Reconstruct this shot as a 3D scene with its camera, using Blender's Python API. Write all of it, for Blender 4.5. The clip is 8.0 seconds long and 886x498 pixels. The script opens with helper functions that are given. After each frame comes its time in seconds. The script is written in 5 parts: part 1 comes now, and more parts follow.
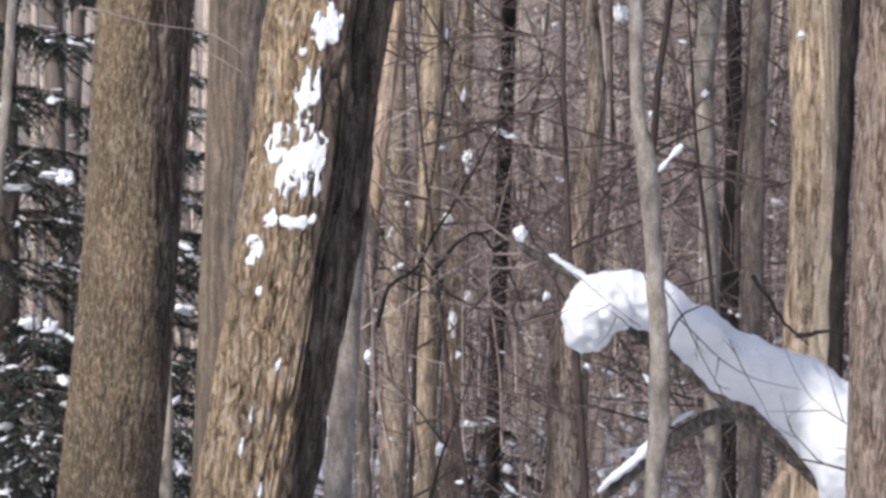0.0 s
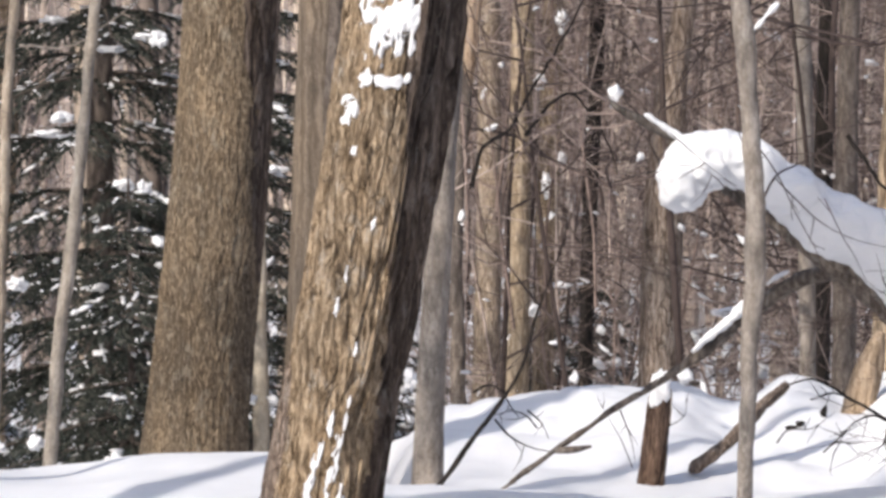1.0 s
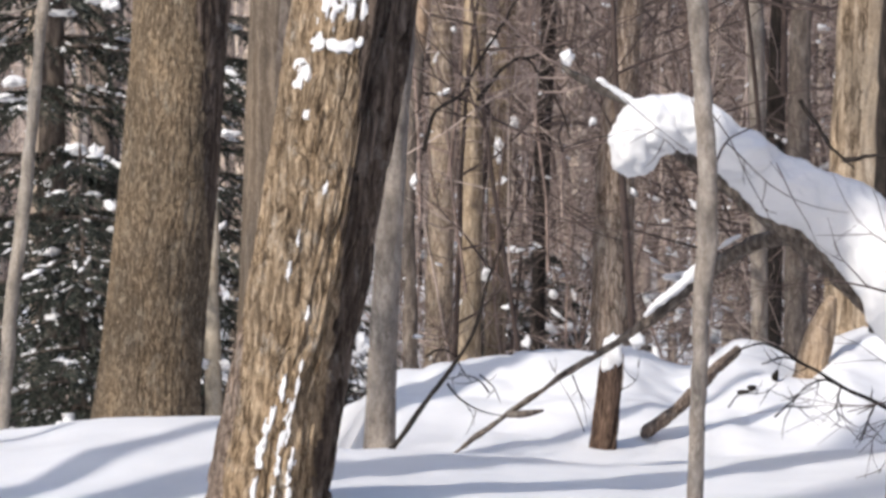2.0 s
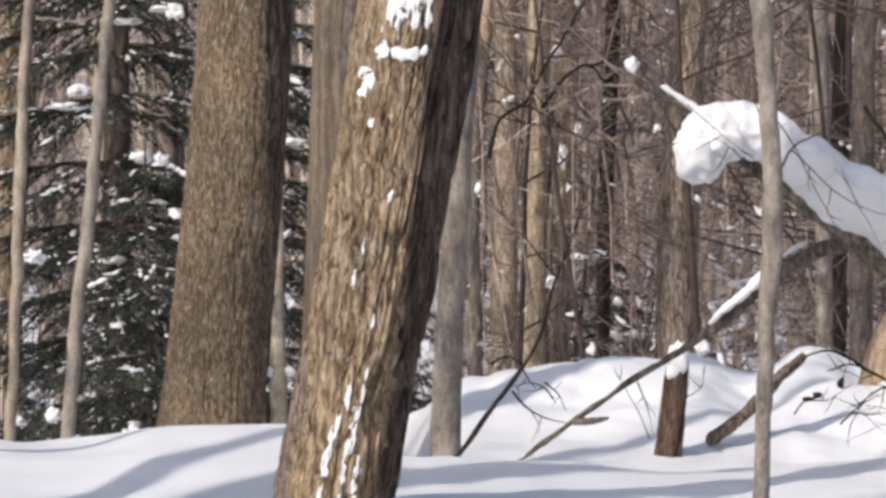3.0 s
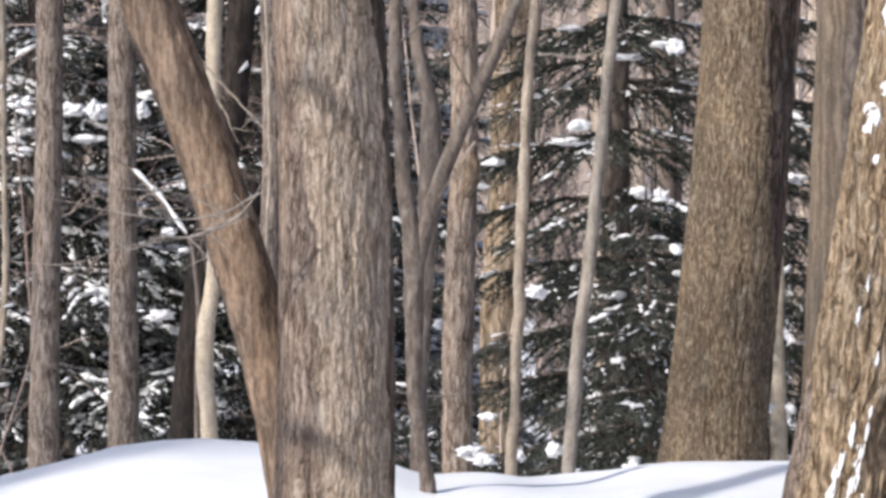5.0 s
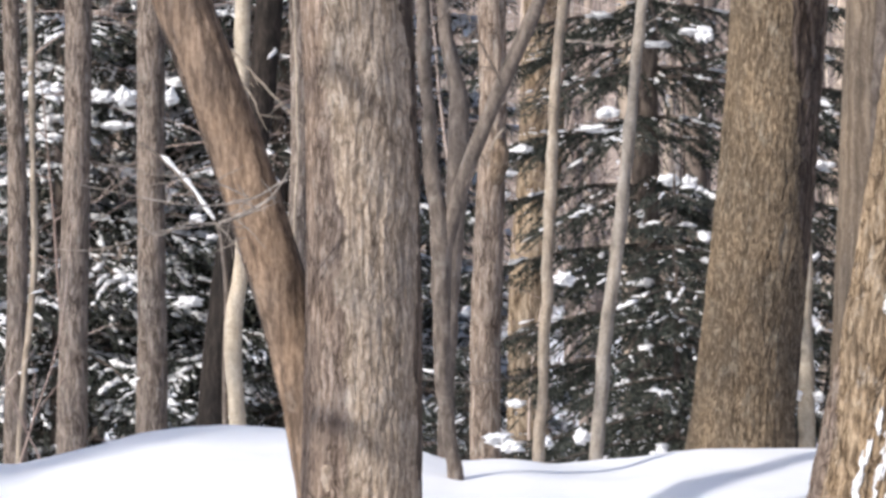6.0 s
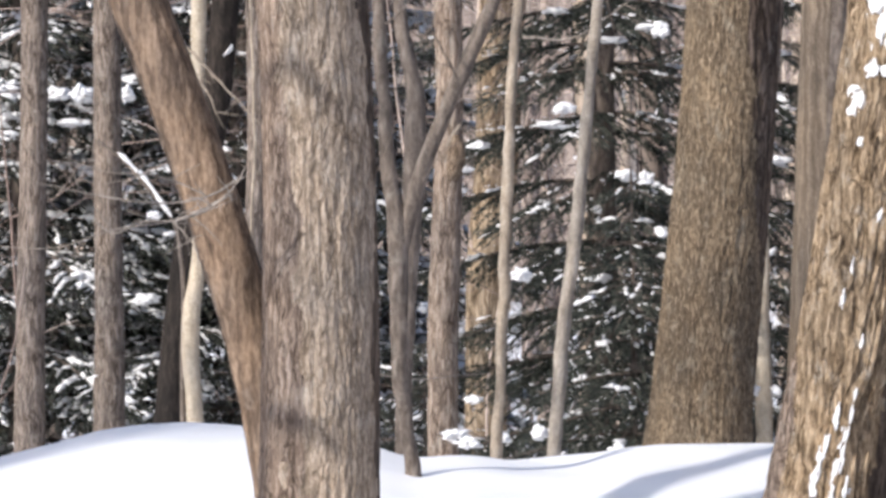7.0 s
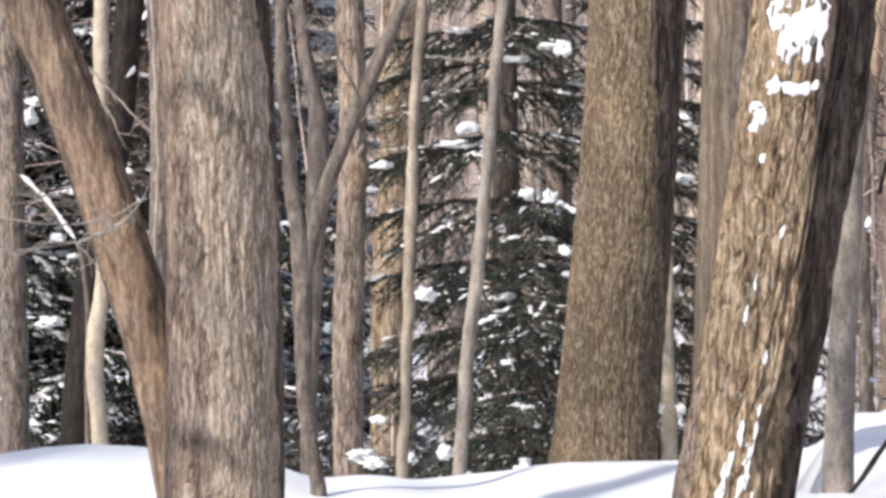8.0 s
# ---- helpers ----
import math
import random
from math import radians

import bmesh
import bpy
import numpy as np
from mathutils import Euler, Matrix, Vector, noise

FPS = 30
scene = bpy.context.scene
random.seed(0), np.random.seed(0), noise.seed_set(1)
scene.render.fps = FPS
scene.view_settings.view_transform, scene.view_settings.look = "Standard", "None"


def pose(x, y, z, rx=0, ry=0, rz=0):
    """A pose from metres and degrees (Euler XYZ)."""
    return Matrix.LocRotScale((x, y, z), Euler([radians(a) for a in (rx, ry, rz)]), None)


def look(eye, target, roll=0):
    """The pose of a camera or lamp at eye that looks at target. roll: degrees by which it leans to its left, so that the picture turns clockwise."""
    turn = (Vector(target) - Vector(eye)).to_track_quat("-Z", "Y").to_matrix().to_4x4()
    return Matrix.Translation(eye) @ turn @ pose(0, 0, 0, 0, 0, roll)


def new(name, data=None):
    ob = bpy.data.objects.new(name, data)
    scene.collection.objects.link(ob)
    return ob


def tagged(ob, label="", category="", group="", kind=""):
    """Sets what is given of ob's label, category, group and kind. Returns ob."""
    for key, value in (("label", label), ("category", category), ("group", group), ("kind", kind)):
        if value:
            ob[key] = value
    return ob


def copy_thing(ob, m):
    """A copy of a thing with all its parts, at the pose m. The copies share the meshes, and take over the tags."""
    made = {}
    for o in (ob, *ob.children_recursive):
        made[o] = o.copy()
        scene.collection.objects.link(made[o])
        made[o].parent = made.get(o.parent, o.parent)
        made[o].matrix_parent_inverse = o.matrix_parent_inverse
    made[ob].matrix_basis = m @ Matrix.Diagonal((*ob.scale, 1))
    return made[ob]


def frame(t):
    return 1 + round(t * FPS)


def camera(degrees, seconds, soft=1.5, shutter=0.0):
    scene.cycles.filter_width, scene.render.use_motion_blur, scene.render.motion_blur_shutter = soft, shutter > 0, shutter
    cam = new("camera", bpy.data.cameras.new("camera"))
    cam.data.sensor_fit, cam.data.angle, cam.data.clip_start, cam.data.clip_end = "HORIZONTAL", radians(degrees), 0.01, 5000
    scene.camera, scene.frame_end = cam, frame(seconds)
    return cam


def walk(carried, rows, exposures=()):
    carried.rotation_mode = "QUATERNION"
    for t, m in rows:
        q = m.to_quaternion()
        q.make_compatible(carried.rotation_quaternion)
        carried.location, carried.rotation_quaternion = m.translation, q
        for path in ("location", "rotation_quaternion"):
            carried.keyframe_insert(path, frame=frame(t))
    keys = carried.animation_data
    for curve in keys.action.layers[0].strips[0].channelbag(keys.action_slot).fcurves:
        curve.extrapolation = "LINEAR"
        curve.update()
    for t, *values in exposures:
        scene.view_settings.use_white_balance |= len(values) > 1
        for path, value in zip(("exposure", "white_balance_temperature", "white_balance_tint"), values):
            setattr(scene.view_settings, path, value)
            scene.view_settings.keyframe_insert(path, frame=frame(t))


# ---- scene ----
# camera: a long lens on a standing, slightly swaying photographer
cam = camera(12.0, 8.0, soft=3.2)
EYE, TILT = 1.6, -1.0
ROWS = [
    (0.0, 0.026, -0.008, 0.011, -3.109, 2.078, 0.063),
    (0.1, 0.026, -0.008, 0.011, -2.801, 1.863, 0.063),
    (0.2, 0.024, -0.007, 0.009, -2.637, 1.434, 0.059),
    (0.5, 0.019, -0.004, 0.002, -2.379, 0.881, 0.047),
    (0.7, 0.017, -0.002, 0.000, -2.276, 0.632, 0.030),
    (0.8, 0.015, -0.000, -0.000, -2.144, 0.502, 0.022),
    (1.0, 0.013, 0.002, -0.002, -1.867, 0.215, 0.005),
    (1.2, 0.012, -0.001, -0.004, -1.934, 0.040, 0.034),
    (1.3, 0.012, -0.002, -0.004, -2.095, -0.010, 0.048),
    (1.5, 0.011, -0.005, -0.006, -2.439, -0.132, 0.077),
    (1.7, 0.012, 0.004, -0.006, -2.530, -0.242, 0.048),
    (2.8, 0.018, -0.011, -0.001, -2.048, -0.277, -0.136),
    (3.0, 0.010, -0.009, -0.001, -1.643, -0.169, -0.095),
    (3.2, 0.000, -0.000, 0.000, -1.060, -0.137, -0.000),
    (3.5, 0.000, -0.000, 0.000, -0.000, 0.001, -0.000),
    (3.8, -0.006, 0.002, -0.001, 0.920, 0.077, 0.108),
    (4.0, -0.010, 0.003, -0.002, 1.496, 0.145, 0.180),
    (4.2, -0.010, 0.003, -0.002, 2.272, 0.179, 0.180),
    (4.5, -0.026, 0.013, -0.001, 3.529, 0.196, 0.180),
    (4.8, -0.026, 0.006, 0.004, 4.565, 0.235, 0.157),
    (5.0, -0.026, 0.002, 0.007, 5.067, 0.293, 0.141),
    (5.2, -0.018, -0.002, 0.003, 5.414, 0.390, 0.184),
    (6.3, -0.020, 0.007, 0.004, 5.463, 0.059, 0.225),
    (6.5, -0.020, 0.007, 0.004, 5.440, 0.059, 0.225),
    (6.7, -0.019, 0.005, 0.005, 5.447, 0.032, 0.141),
    (7.0, -0.017, 0.003, 0.007, 4.887, 0.065, 0.016),
    (7.2, -0.013, 0.005, 0.004, 4.155, 0.177, -0.108),
    (7.3, -0.011, 0.007, 0.002, 3.873, 0.222, -0.170),
    (7.5, -0.007, 0.009, -0.001, 3.728, 0.232, -0.294),
    (7.7, -0.009, 0.009, -0.000, 3.690, 0.228, -0.336),
    (8.0, -0.011, 0.008, 0.001, 3.599, 0.343, -0.399),
]
walk(cam, [(t, pose(0, 0, EYE, TILT) @ pose(x, y, z, 90 + pitch, 0, yaw) @ pose(0, 0, 0, 0, 0, roll))
           for t, x, y, z, yaw, pitch, roll in ROWS], [(0.0, -0.06, 6000, 10), (0.8, 0.06, 6550, 10), (1.5, 0.04, 6400, 10), (3.0, -0.12, 6600, 10), (3.5, -0.10, 6550, 10),
    (4.5, 0.06, 6350, 10), (5.0, 0.15, 6300, 10), (6.5, 0.22, 6280, 10), (8.0, 0.30, 6380, 10)])

# ---- light: low winter sun from behind the camera and a little to its left ----
SUN_AZ, SUN_EL = 47.0, 35.0          # degrees from the pure left towards the back; height
to_sun = Vector((-math.cos(radians(SUN_AZ)) * math.cos(radians(SUN_EL)),
                 -math.sin(radians(SUN_AZ)) * math.cos(radians(SUN_EL)), math.sin(radians(SUN_EL))))
sun = new("sun", bpy.data.lights.new("sun", "SUN"))
sun.data.energy, sun.data.angle, sun.data.color = 3.95, radians(1.4), (1.0, 0.93, 0.855)
sun.matrix_world = look(to_sun * 60, (0, 0, 0))
world = bpy.data.worlds.new("winter_sky")
scene.world = world
world.use_nodes = True
wn = world.node_tree.nodes
sky = wn.new("ShaderNodeTexSky")
sky.sky_type, sky.sun_disc, sky.sun_elevation = "NISHITA", False, radians(SUN_EL)
sky.air_density, sky.dust_density, sky.ozone_density = 1.0, 2.0, 1.0
sky.sun_rotation = math.atan2(to_sun.x, to_sun.y)
world.node_tree.links.new(sky.outputs[0], wn["Background"].inputs[0])
wn["Background"].inputs[1].default_value = 0.25


# ---- materials ----
def nodes_of(name, rough=0.9):
    m = bpy.data.materials.new(name)
    m.use_nodes = True
    nt = m.node_tree
    b = nt.nodes["Principled BSDF"]
    b.inputs["Roughness"].default_value = rough
    b.inputs["Specular IOR Level"].default_value = 0.2
    return m, nt, b


def ramp(nt, src, stops):
    r = nt.nodes.new("ShaderNodeValToRGB")
    el = r.color_ramp.elements
    while len(el) < len(stops):
        el.new(0.5)
    for e, (p, c) in zip(el, stops):
        e.position, e.color = p, (*c, 1)
    nt.links.new(src, r.inputs[0])
    return r.outputs[0]


def noise_of(nt, scale, stretch=(1, 1, 1), detail=5.0, rough=0.6, coord="Object"):
    tc = nt.nodes.new("ShaderNodeTexCoord")
    mp = nt.nodes.new("ShaderNodeMapping")
    mp.inputs["Scale"].default_value = stretch
    nt.links.new(tc.outputs[coord], mp.inputs[0])
    n = nt.nodes.new("ShaderNodeTexNoise")
    n.inputs["Scale"].default_value, n.inputs["Detail"].default_value, n.inputs["Roughness"].default_value = scale, detail, rough
    nt.links.new(mp.outputs[0], n.inputs["Vector"])
    return n.outputs[0]


def mixed(nt, fac, a, b, mode="MIX"):
    x = nt.nodes.new("ShaderNodeMix")
    x.data_type, x.blend_type = "RGBA", mode
    for s, v in ((x.inputs[0], fac), (x.inputs[6], a), (x.inputs[7], b)):
        if isinstance(v, (tuple, float)):
            s.default_value = (*v, 1) if isinstance(v, tuple) else v
        else:
            nt.links.new(v, s)
    return x.outputs[2]


def bumped(nt, b, src, strength, distance):
    u = nt.nodes.new("ShaderNodeBump")
    u.inputs["Strength"].default_value, u.inputs["Distance"].default_value = strength, distance
    nt.links.new(src, u.inputs["Height"])
    nt.links.new(u.outputs[0], b.inputs["Normal"])


def warped(nt, scale, push):
    """Object coordinates pushed about by a soft noise, so that upright lines wander."""
    tc = nt.nodes.new("ShaderNodeTexCoord")
    n = nt.nodes.new("ShaderNodeTexNoise")
    n.inputs["Scale"].default_value, n.inputs["Detail"].default_value = scale, 3.0
    nt.links.new(tc.outputs["Object"], n.inputs["Vector"])
    add = nt.nodes.new("ShaderNodeVectorMath")
    add.operation = "MULTIPLY_ADD"
    nt.links.new(n.outputs["Color"], add.inputs[0])
    add.inputs[1].default_value = push
    nt.links.new(tc.outputs["Object"], add.inputs[2])
    return add.outputs[0]


def stretched(nt, vector, stretch):
    mp = nt.nodes.new("ShaderNodeMapping")
    mp.inputs["Scale"].default_value = stretch
    nt.links.new(vector, mp.inputs[0])
    return mp.outputs[0]


def bark(name, dark, mid, light, grain=30.0, stretch=0.14, lichen=None, relief=0.01, blotch=2.2, cracks=0.0, tall=0.12, flecks=0.75, net=1.0):
    """Wandering upright ridges, fine speckle, larger blotches, pale lichen and, on rough kinds, a net of furrows with
    their dark bark and their shade both in the colour.
    """
    m, nt, b = nodes_of(name)
    wander = warped(nt, 5.0, (0.07, 0.07, 0.05))
    n = nt.nodes.new("ShaderNodeTexNoise")
    n.inputs["Scale"].default_value, n.inputs["Detail"].default_value, n.inputs["Roughness"].default_value = grain, 5.0, 0.62
    nt.links.new(stretched(nt, wander, (1, 1, stretch)), n.inputs["Vector"])
    ridges = n.outputs[0]
    col = ramp(nt, ridges, [(0.33, dark), (0.50, mid), (0.67, light)])
    speck = noise_of(nt, 95.0, (1, 1, 0.55), 4, 0.7)
    col = mixed(nt, flecks, col, ramp(nt, speck, [(0.32, (0.66, 0.64, 0.62)), (0.66, (1.28, 1.29, 1.31))]), "MULTIPLY")
    big = noise_of(nt, blotch, (1, 1, 0.4), 5, 0.65)
    col = mixed(nt, 0.8, col, ramp(nt, big, [(0.34, (0.62, 0.63, 0.66)), (0.62, (1.22, 1.15, 1.06))]), "MULTIPLY")
    height = mixed(nt, 0.35, ridges, speck)
    if cracks:
        vo = nt.nodes.new("ShaderNodeTexVoronoi")
        vo.feature = "DISTANCE_TO_EDGE"
        vo.inputs["Scale"].default_value = cracks
        nt.links.new(stretched(nt, warped(nt, 12.0, (0.055, 0.055, 0.16)), (1, 1, tall)), vo.inputs["Vector"])
        edge = ramp(nt, vo.outputs["Distance"], [(0.0, (0.24, 0.215, 0.19)), (0.07, (0.58, 0.56, 0.54)), (0.2, (1.08, 1.08, 1.08))])
        broken = ramp(nt, noise_of(nt, 14.0, (1, 1, 0.4), 4, 0.6), [(0.36, (0.08 * net,) * 3), (0.58, (net,) * 3)])
        col = mixed(nt, broken, col, mixed(nt, 1.0, col, edge, "MULTIPLY"))
        height = mixed(nt, 0.6, height, edge, "MULTIPLY")
    if lichen:
        spots = noise_of(nt, 13.0, (1, 1, 0.5), 9, 0.78)
        col = mixed(nt, ramp(nt, spots, [(0.55, (0, 0, 0)), (0.66, (0.65, 0.65, 0.65))]), col, lichen)
    nt.links.new(col, b.inputs["Base Color"])
    bumped(nt, b, height, 0.9, relief)
    return m


BARK_TAN = bark("bark_tan_furrowed", (0.11, 0.081, 0.053), (0.305, 0.233, 0.156), (0.49, 0.395, 0.282), 46, 0.16, (0.47, 0.43, 0.37), 0.018, 2.2, 30, 0.17, 0.85)
# old bark on the leaning tree; on other stems it paints in shade
BARK_OLD_OR_SHADE = bark("bark_old_ridged_or_shade", (0.038, 0.029, 0.024), (0.098, 0.076, 0.062), (0.20, 0.163, 0.136), 26, 0.05, (0.24, 0.215, 0.19), 0.018, 2.2, 20, 0.06)
BARK_BROWN = bark("bark_brown", (0.09, 0.066, 0.050), (0.20, 0.152, 0.112), (0.35, 0.285, 0.22), 60, 0.16, (0.36, 0.325, 0.245), 0.010, 2.6, 50)
BARK_GREY = bark("bark_grey_brown", (0.13, 0.10, 0.082), (0.26, 0.21, 0.172), (0.42, 0.36, 0.31), 50, 0.13, (0.40, 0.37, 0.325), 0.012, 2.4, 36)
BARK_RED = bark("bark_reddish", (0.09, 0.066, 0.050), (0.20, 0.147, 0.108), (0.33, 0.25, 0.187), 38, 0.12, (0.28, 0.23, 0.19), 0.008, 6.0, 26, 0.07, 0.7, 0.45)
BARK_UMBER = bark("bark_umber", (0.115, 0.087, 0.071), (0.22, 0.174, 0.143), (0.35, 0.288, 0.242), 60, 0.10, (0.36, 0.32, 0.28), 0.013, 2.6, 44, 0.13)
BARK_STRAW = bark("bark_straw", (0.16, 0.124, 0.088), (0.345, 0.282, 0.207), (0.51, 0.43, 0.33), 30, 0.12, (0.28, 0.23, 0.17), 0.010, 3.0, 22, 0.08, 0.75, 0.7)
BARK_GOLD = bark("bark_golden_flaking", (0.135, 0.103, 0.072), (0.31, 0.247, 0.178), (0.48, 0.40, 0.305), 30, 0.13, (0.30, 0.25, 0.19), 0.010, 2.4, 18, 0.12)
BARK_CREAM = bark("bark_smooth_cream", (0.31, 0.27, 0.215), (0.41, 0.365, 0.295), (0.50, 0.45, 0.375), 16, 0.4, (0.30, 0.26, 0.21), 0.004, 4.0)
BARK_BUFF = bark("bark_buff", (0.18, 0.146, 0.113), (0.315, 0.261, 0.208), (0.45, 0.387, 0.322), 54, 0.17, (0.50, 0.45, 0.39), 0.013, 3.4, 44, 0.15, 1.0, 0.75)
BARK_MOTTLED = bark("bark_mottled", (0.080, 0.062, 0.043), (0.170, 0.134, 0.093), (0.31, 0.252, 0.182), 80, 0.3, (0.36, 0.315, 0.245), 0.011, 4.5, 58, 0.13, 1.0, 0.8)
BARK_DUSK = bark("bark_dusky", (0.11, 0.092, 0.080), (0.21, 0.178, 0.156), (0.34, 0.295, 0.262), 50, 0.13, (0.34, 0.315, 0.285), 0.012, 2.4, 36)
BARK_SMOOTH = bark("bark_smooth_grey", (0.13, 0.116, 0.104), (0.225, 0.203, 0.182), (0.33, 0.302, 0.275), 20, 0.4, (0.38, 0.355, 0.32), 0.006, 6.0)
BARK_SILVER = bark("bark_silvery_pale", (0.18, 0.162, 0.142), (0.29, 0.264, 0.232), (0.40, 0.372, 0.335), 18, 0.35, (0.22, 0.20, 0.18), 0.005, 5.0)
BARK_PALE = bark("bark_pale", (0.19, 0.162, 0.132), (0.315, 0.272, 0.222), (0.42, 0.375, 0.315), 18, 0.35, (0.22, 0.19, 0.16), 0.005, 5.0)
BARK_ASH = bark("bark_ash_grey", (0.08, 0.066, 0.051), (0.138, 0.113, 0.089), (0.21, 0.177, 0.143), 34, 0.035, None, 0.006, 3.0)
BARK_DARK = bark("bark_dark", (0.06, 0.05, 0.044), (0.125, 0.105, 0.093), (0.21, 0.178, 0.155), 36, 0.2, None, 0.008)
BARK_WHITE = bark("bark_birch_white", (0.36, 0.34, 0.315), (0.52, 0.50, 0.47), (0.62, 0.60, 0.57), 20, 0.6, (0.2, 0.18, 0.17), 0.003, 5.0)
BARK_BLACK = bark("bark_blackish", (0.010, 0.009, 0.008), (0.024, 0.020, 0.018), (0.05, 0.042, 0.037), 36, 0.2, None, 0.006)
BARK_SAPLING = bark("bark_sapling", (0.075, 0.064, 0.056), (0.145, 0.123, 0.107), (0.235, 0.204, 0.18), 30, 0.3, (0.26, 0.235, 0.21), 0.005)
WOOD_RAW = bark("raw_split_wood", (0.14, 0.105, 0.072), (0.31, 0.24, 0.172), (0.45, 0.365, 0.275), 40, 0.1, (0.2, 0.17, 0.14), 0.008)
WOOD_STUMP = bark("dark_split_wood", (0.022, 0.016, 0.013), (0.085, 0.056, 0.042), (0.20, 0.14, 0.105), 34, 0.06, (0.20, 0.155, 0.12), 0.014, 2.4, 24, 0.05)
WOOD_BARE = bark("bare_peeled_wood", (0.27, 0.19, 0.13), (0.48, 0.365, 0.265), (0.64, 0.52, 0.40), 26, 0.06, (0.36, 0.28, 0.21), 0.008, 5.0)
BARK_TANWOOD = bark("smooth_tan_wood", (0.27, 0.215, 0.155), (0.40, 0.33, 0.245), (0.50, 0.425, 0.33), 18, 0.12, (0.30, 0.25, 0.19), 0.005, 5.0)
WOOD_ROT = bark("weathered_dead_wood", (0.05, 0.042, 0.036), (0.13, 0.11, 0.095), (0.26, 0.23, 0.20), 40, 0.2, (0.25, 0.25, 0.23), 0.010)


def woods_material(name, stops, rough=0.95):
    m, nt, b = nodes_of(name, rough)
    g = nt.nodes.new("ShaderNodeNewGeometry")
    col = ramp(nt, g.outputs["Random Per Island"], stops)
    fine = noise_of(nt, 20, (1, 1, 0.2), 5, 0.65)
    col = mixed(nt, 0.8, col, ramp(nt, fine, [(0.3, (0.6, 0.6, 0.6)), (0.7, (1.3, 1.3, 1.3))]), "MULTIPLY")
    nt.links.new(col, b.inputs["Base Color"])
    bumped(nt, b, fine, 0.6, 0.01)
    return m


FAR_BARK = woods_material("far_bark", [(0.0, (0.09, 0.075, 0.068)), (0.35, (0.23, 0.185, 0.158)), (0.7, (0.40, 0.325, 0.265)), (1.0, (0.54, 0.45, 0.365))])
TWIG = woods_material("twig_bark", [(0.0, (0.10, 0.073, 0.063)), (0.5, (0.275, 0.208, 0.18)), (1.0, (0.53, 0.44, 0.39))])
TWIG_DARK = woods_material("dark_twig_bark", [(0.0, (0.05, 0.038, 0.035)), (1.0, (0.12, 0.09, 0.08))])
NEEDLE = woods_material("spruce_needles", [(0.0, (0.020, 0.025, 0.021)), (0.6, (0.044, 0.051, 0.042)), (1.0, (0.125, 0.122, 0.10))], 0.7)


def snow_material():
    m, nt, b = nodes_of("snow", 0.55)
    big = noise_of(nt, 2.5, (1, 1, 1), 4, 0.6)
    col = ramp(nt, big, [(0.3, (0.70, 0.705, 0.715)), (0.7, (0.765, 0.765, 0.77))])
    nt.links.new(col, b.inputs["Base Color"])
    b.inputs["Specular IOR Level"].default_value = 0.3
    bumped(nt, b, noise_of(nt, 40, (1, 1, 1), 6, 0.65), 0.35, 0.006)
    return m


SNOW = snow_material()


def backdrop_material():
    """Distant grey-brown stems, too far away to tell apart."""
    m, nt, b = nodes_of("distant_woods", 1.0)
    stems = noise_of(nt, 1.5, (1, 1, 0.05), 6, 0.7)
    col = ramp(nt, stems, [(0.30, (0.08, 0.067, 0.062)), (0.48, (0.20, 0.163, 0.145)), (0.60, (0.31, 0.256, 0.224)), (0.72, (0.38, 0.33, 0.295))])
    bits = noise_of(nt, 5.0, (1, 1, 1), 4, 0.7)
    col = mixed(nt, ramp(nt, bits, [(0.63, (0, 0, 0)), (0.70, (0.8, 0.8, 0.8))]), col, (0.72, 0.74, 0.78))
    nt.links.new(col, b.inputs["Base Color"])
    return m


# ---- mesh helpers ----
rng = np.random.default_rng(7)


def vnoise(p):
    """Smooth lattice noise in -1..1 for an (n, 3) array."""
    f = np.floor(p)
    w = p - f
    w = w * w * (3 - 2 * w)
    i = f.astype(np.int64)
    out = np.zeros(len(p))
    for dx in (0, 1):
        for dy in (0, 1):
            for dz in (0, 1):
                h = ((i[:, 0] + dx) * 73856093) ^ ((i[:, 1] + dy) * 19349663) ^ ((i[:, 2] + dz) * 83492791)
                h = h & 0xFFFFFFFF
                h = ((h ^ (h >> 16)) * 0x45D9F3B) & 0xFFFFFFFF
                h = ((h ^ (h >> 15)) * 0x2C1B3C6D) & 0xFFFFFFFF
                h = (h ^ (h >> 13)) & 0xFFFF
                ww = np.abs(1 - dx - w[:, 0]) * np.abs(1 - dy - w[:, 1]) * np.abs(1 - dz - w[:, 2])
                out += ww * (h / 32767.5 - 1)
    return out


def fractal(p, octaves=4):
    out, a = np.zeros(len(p)), 1.0
    for k in range(octaves):
        out += a * vnoise(p * 2 ** k + 17.3 * k)
        a *= 0.5
    return out


def to_mesh(name, verts, faces, mat, smooth=True):
    me = bpy.data.meshes.new(name)
    me.from_pydata(np.asarray(verts).tolist(), [], np.asarray(faces).tolist() if not isinstance(faces, list) else faces)
    me.materials.append(mat)
    if smooth:
        me.polygons.foreach_set("use_smooth", np.ones(len(me.polygons), dtype=bool))
    me.update()
    return me


def mesh_thing(name, verts, faces, mat, parent=None, label="", smooth=True):
    ob = new(name, to_mesh(name, verts, faces, mat, smooth))
    ob.parent = parent
    if label:
        ob["label"] = label
    return ob


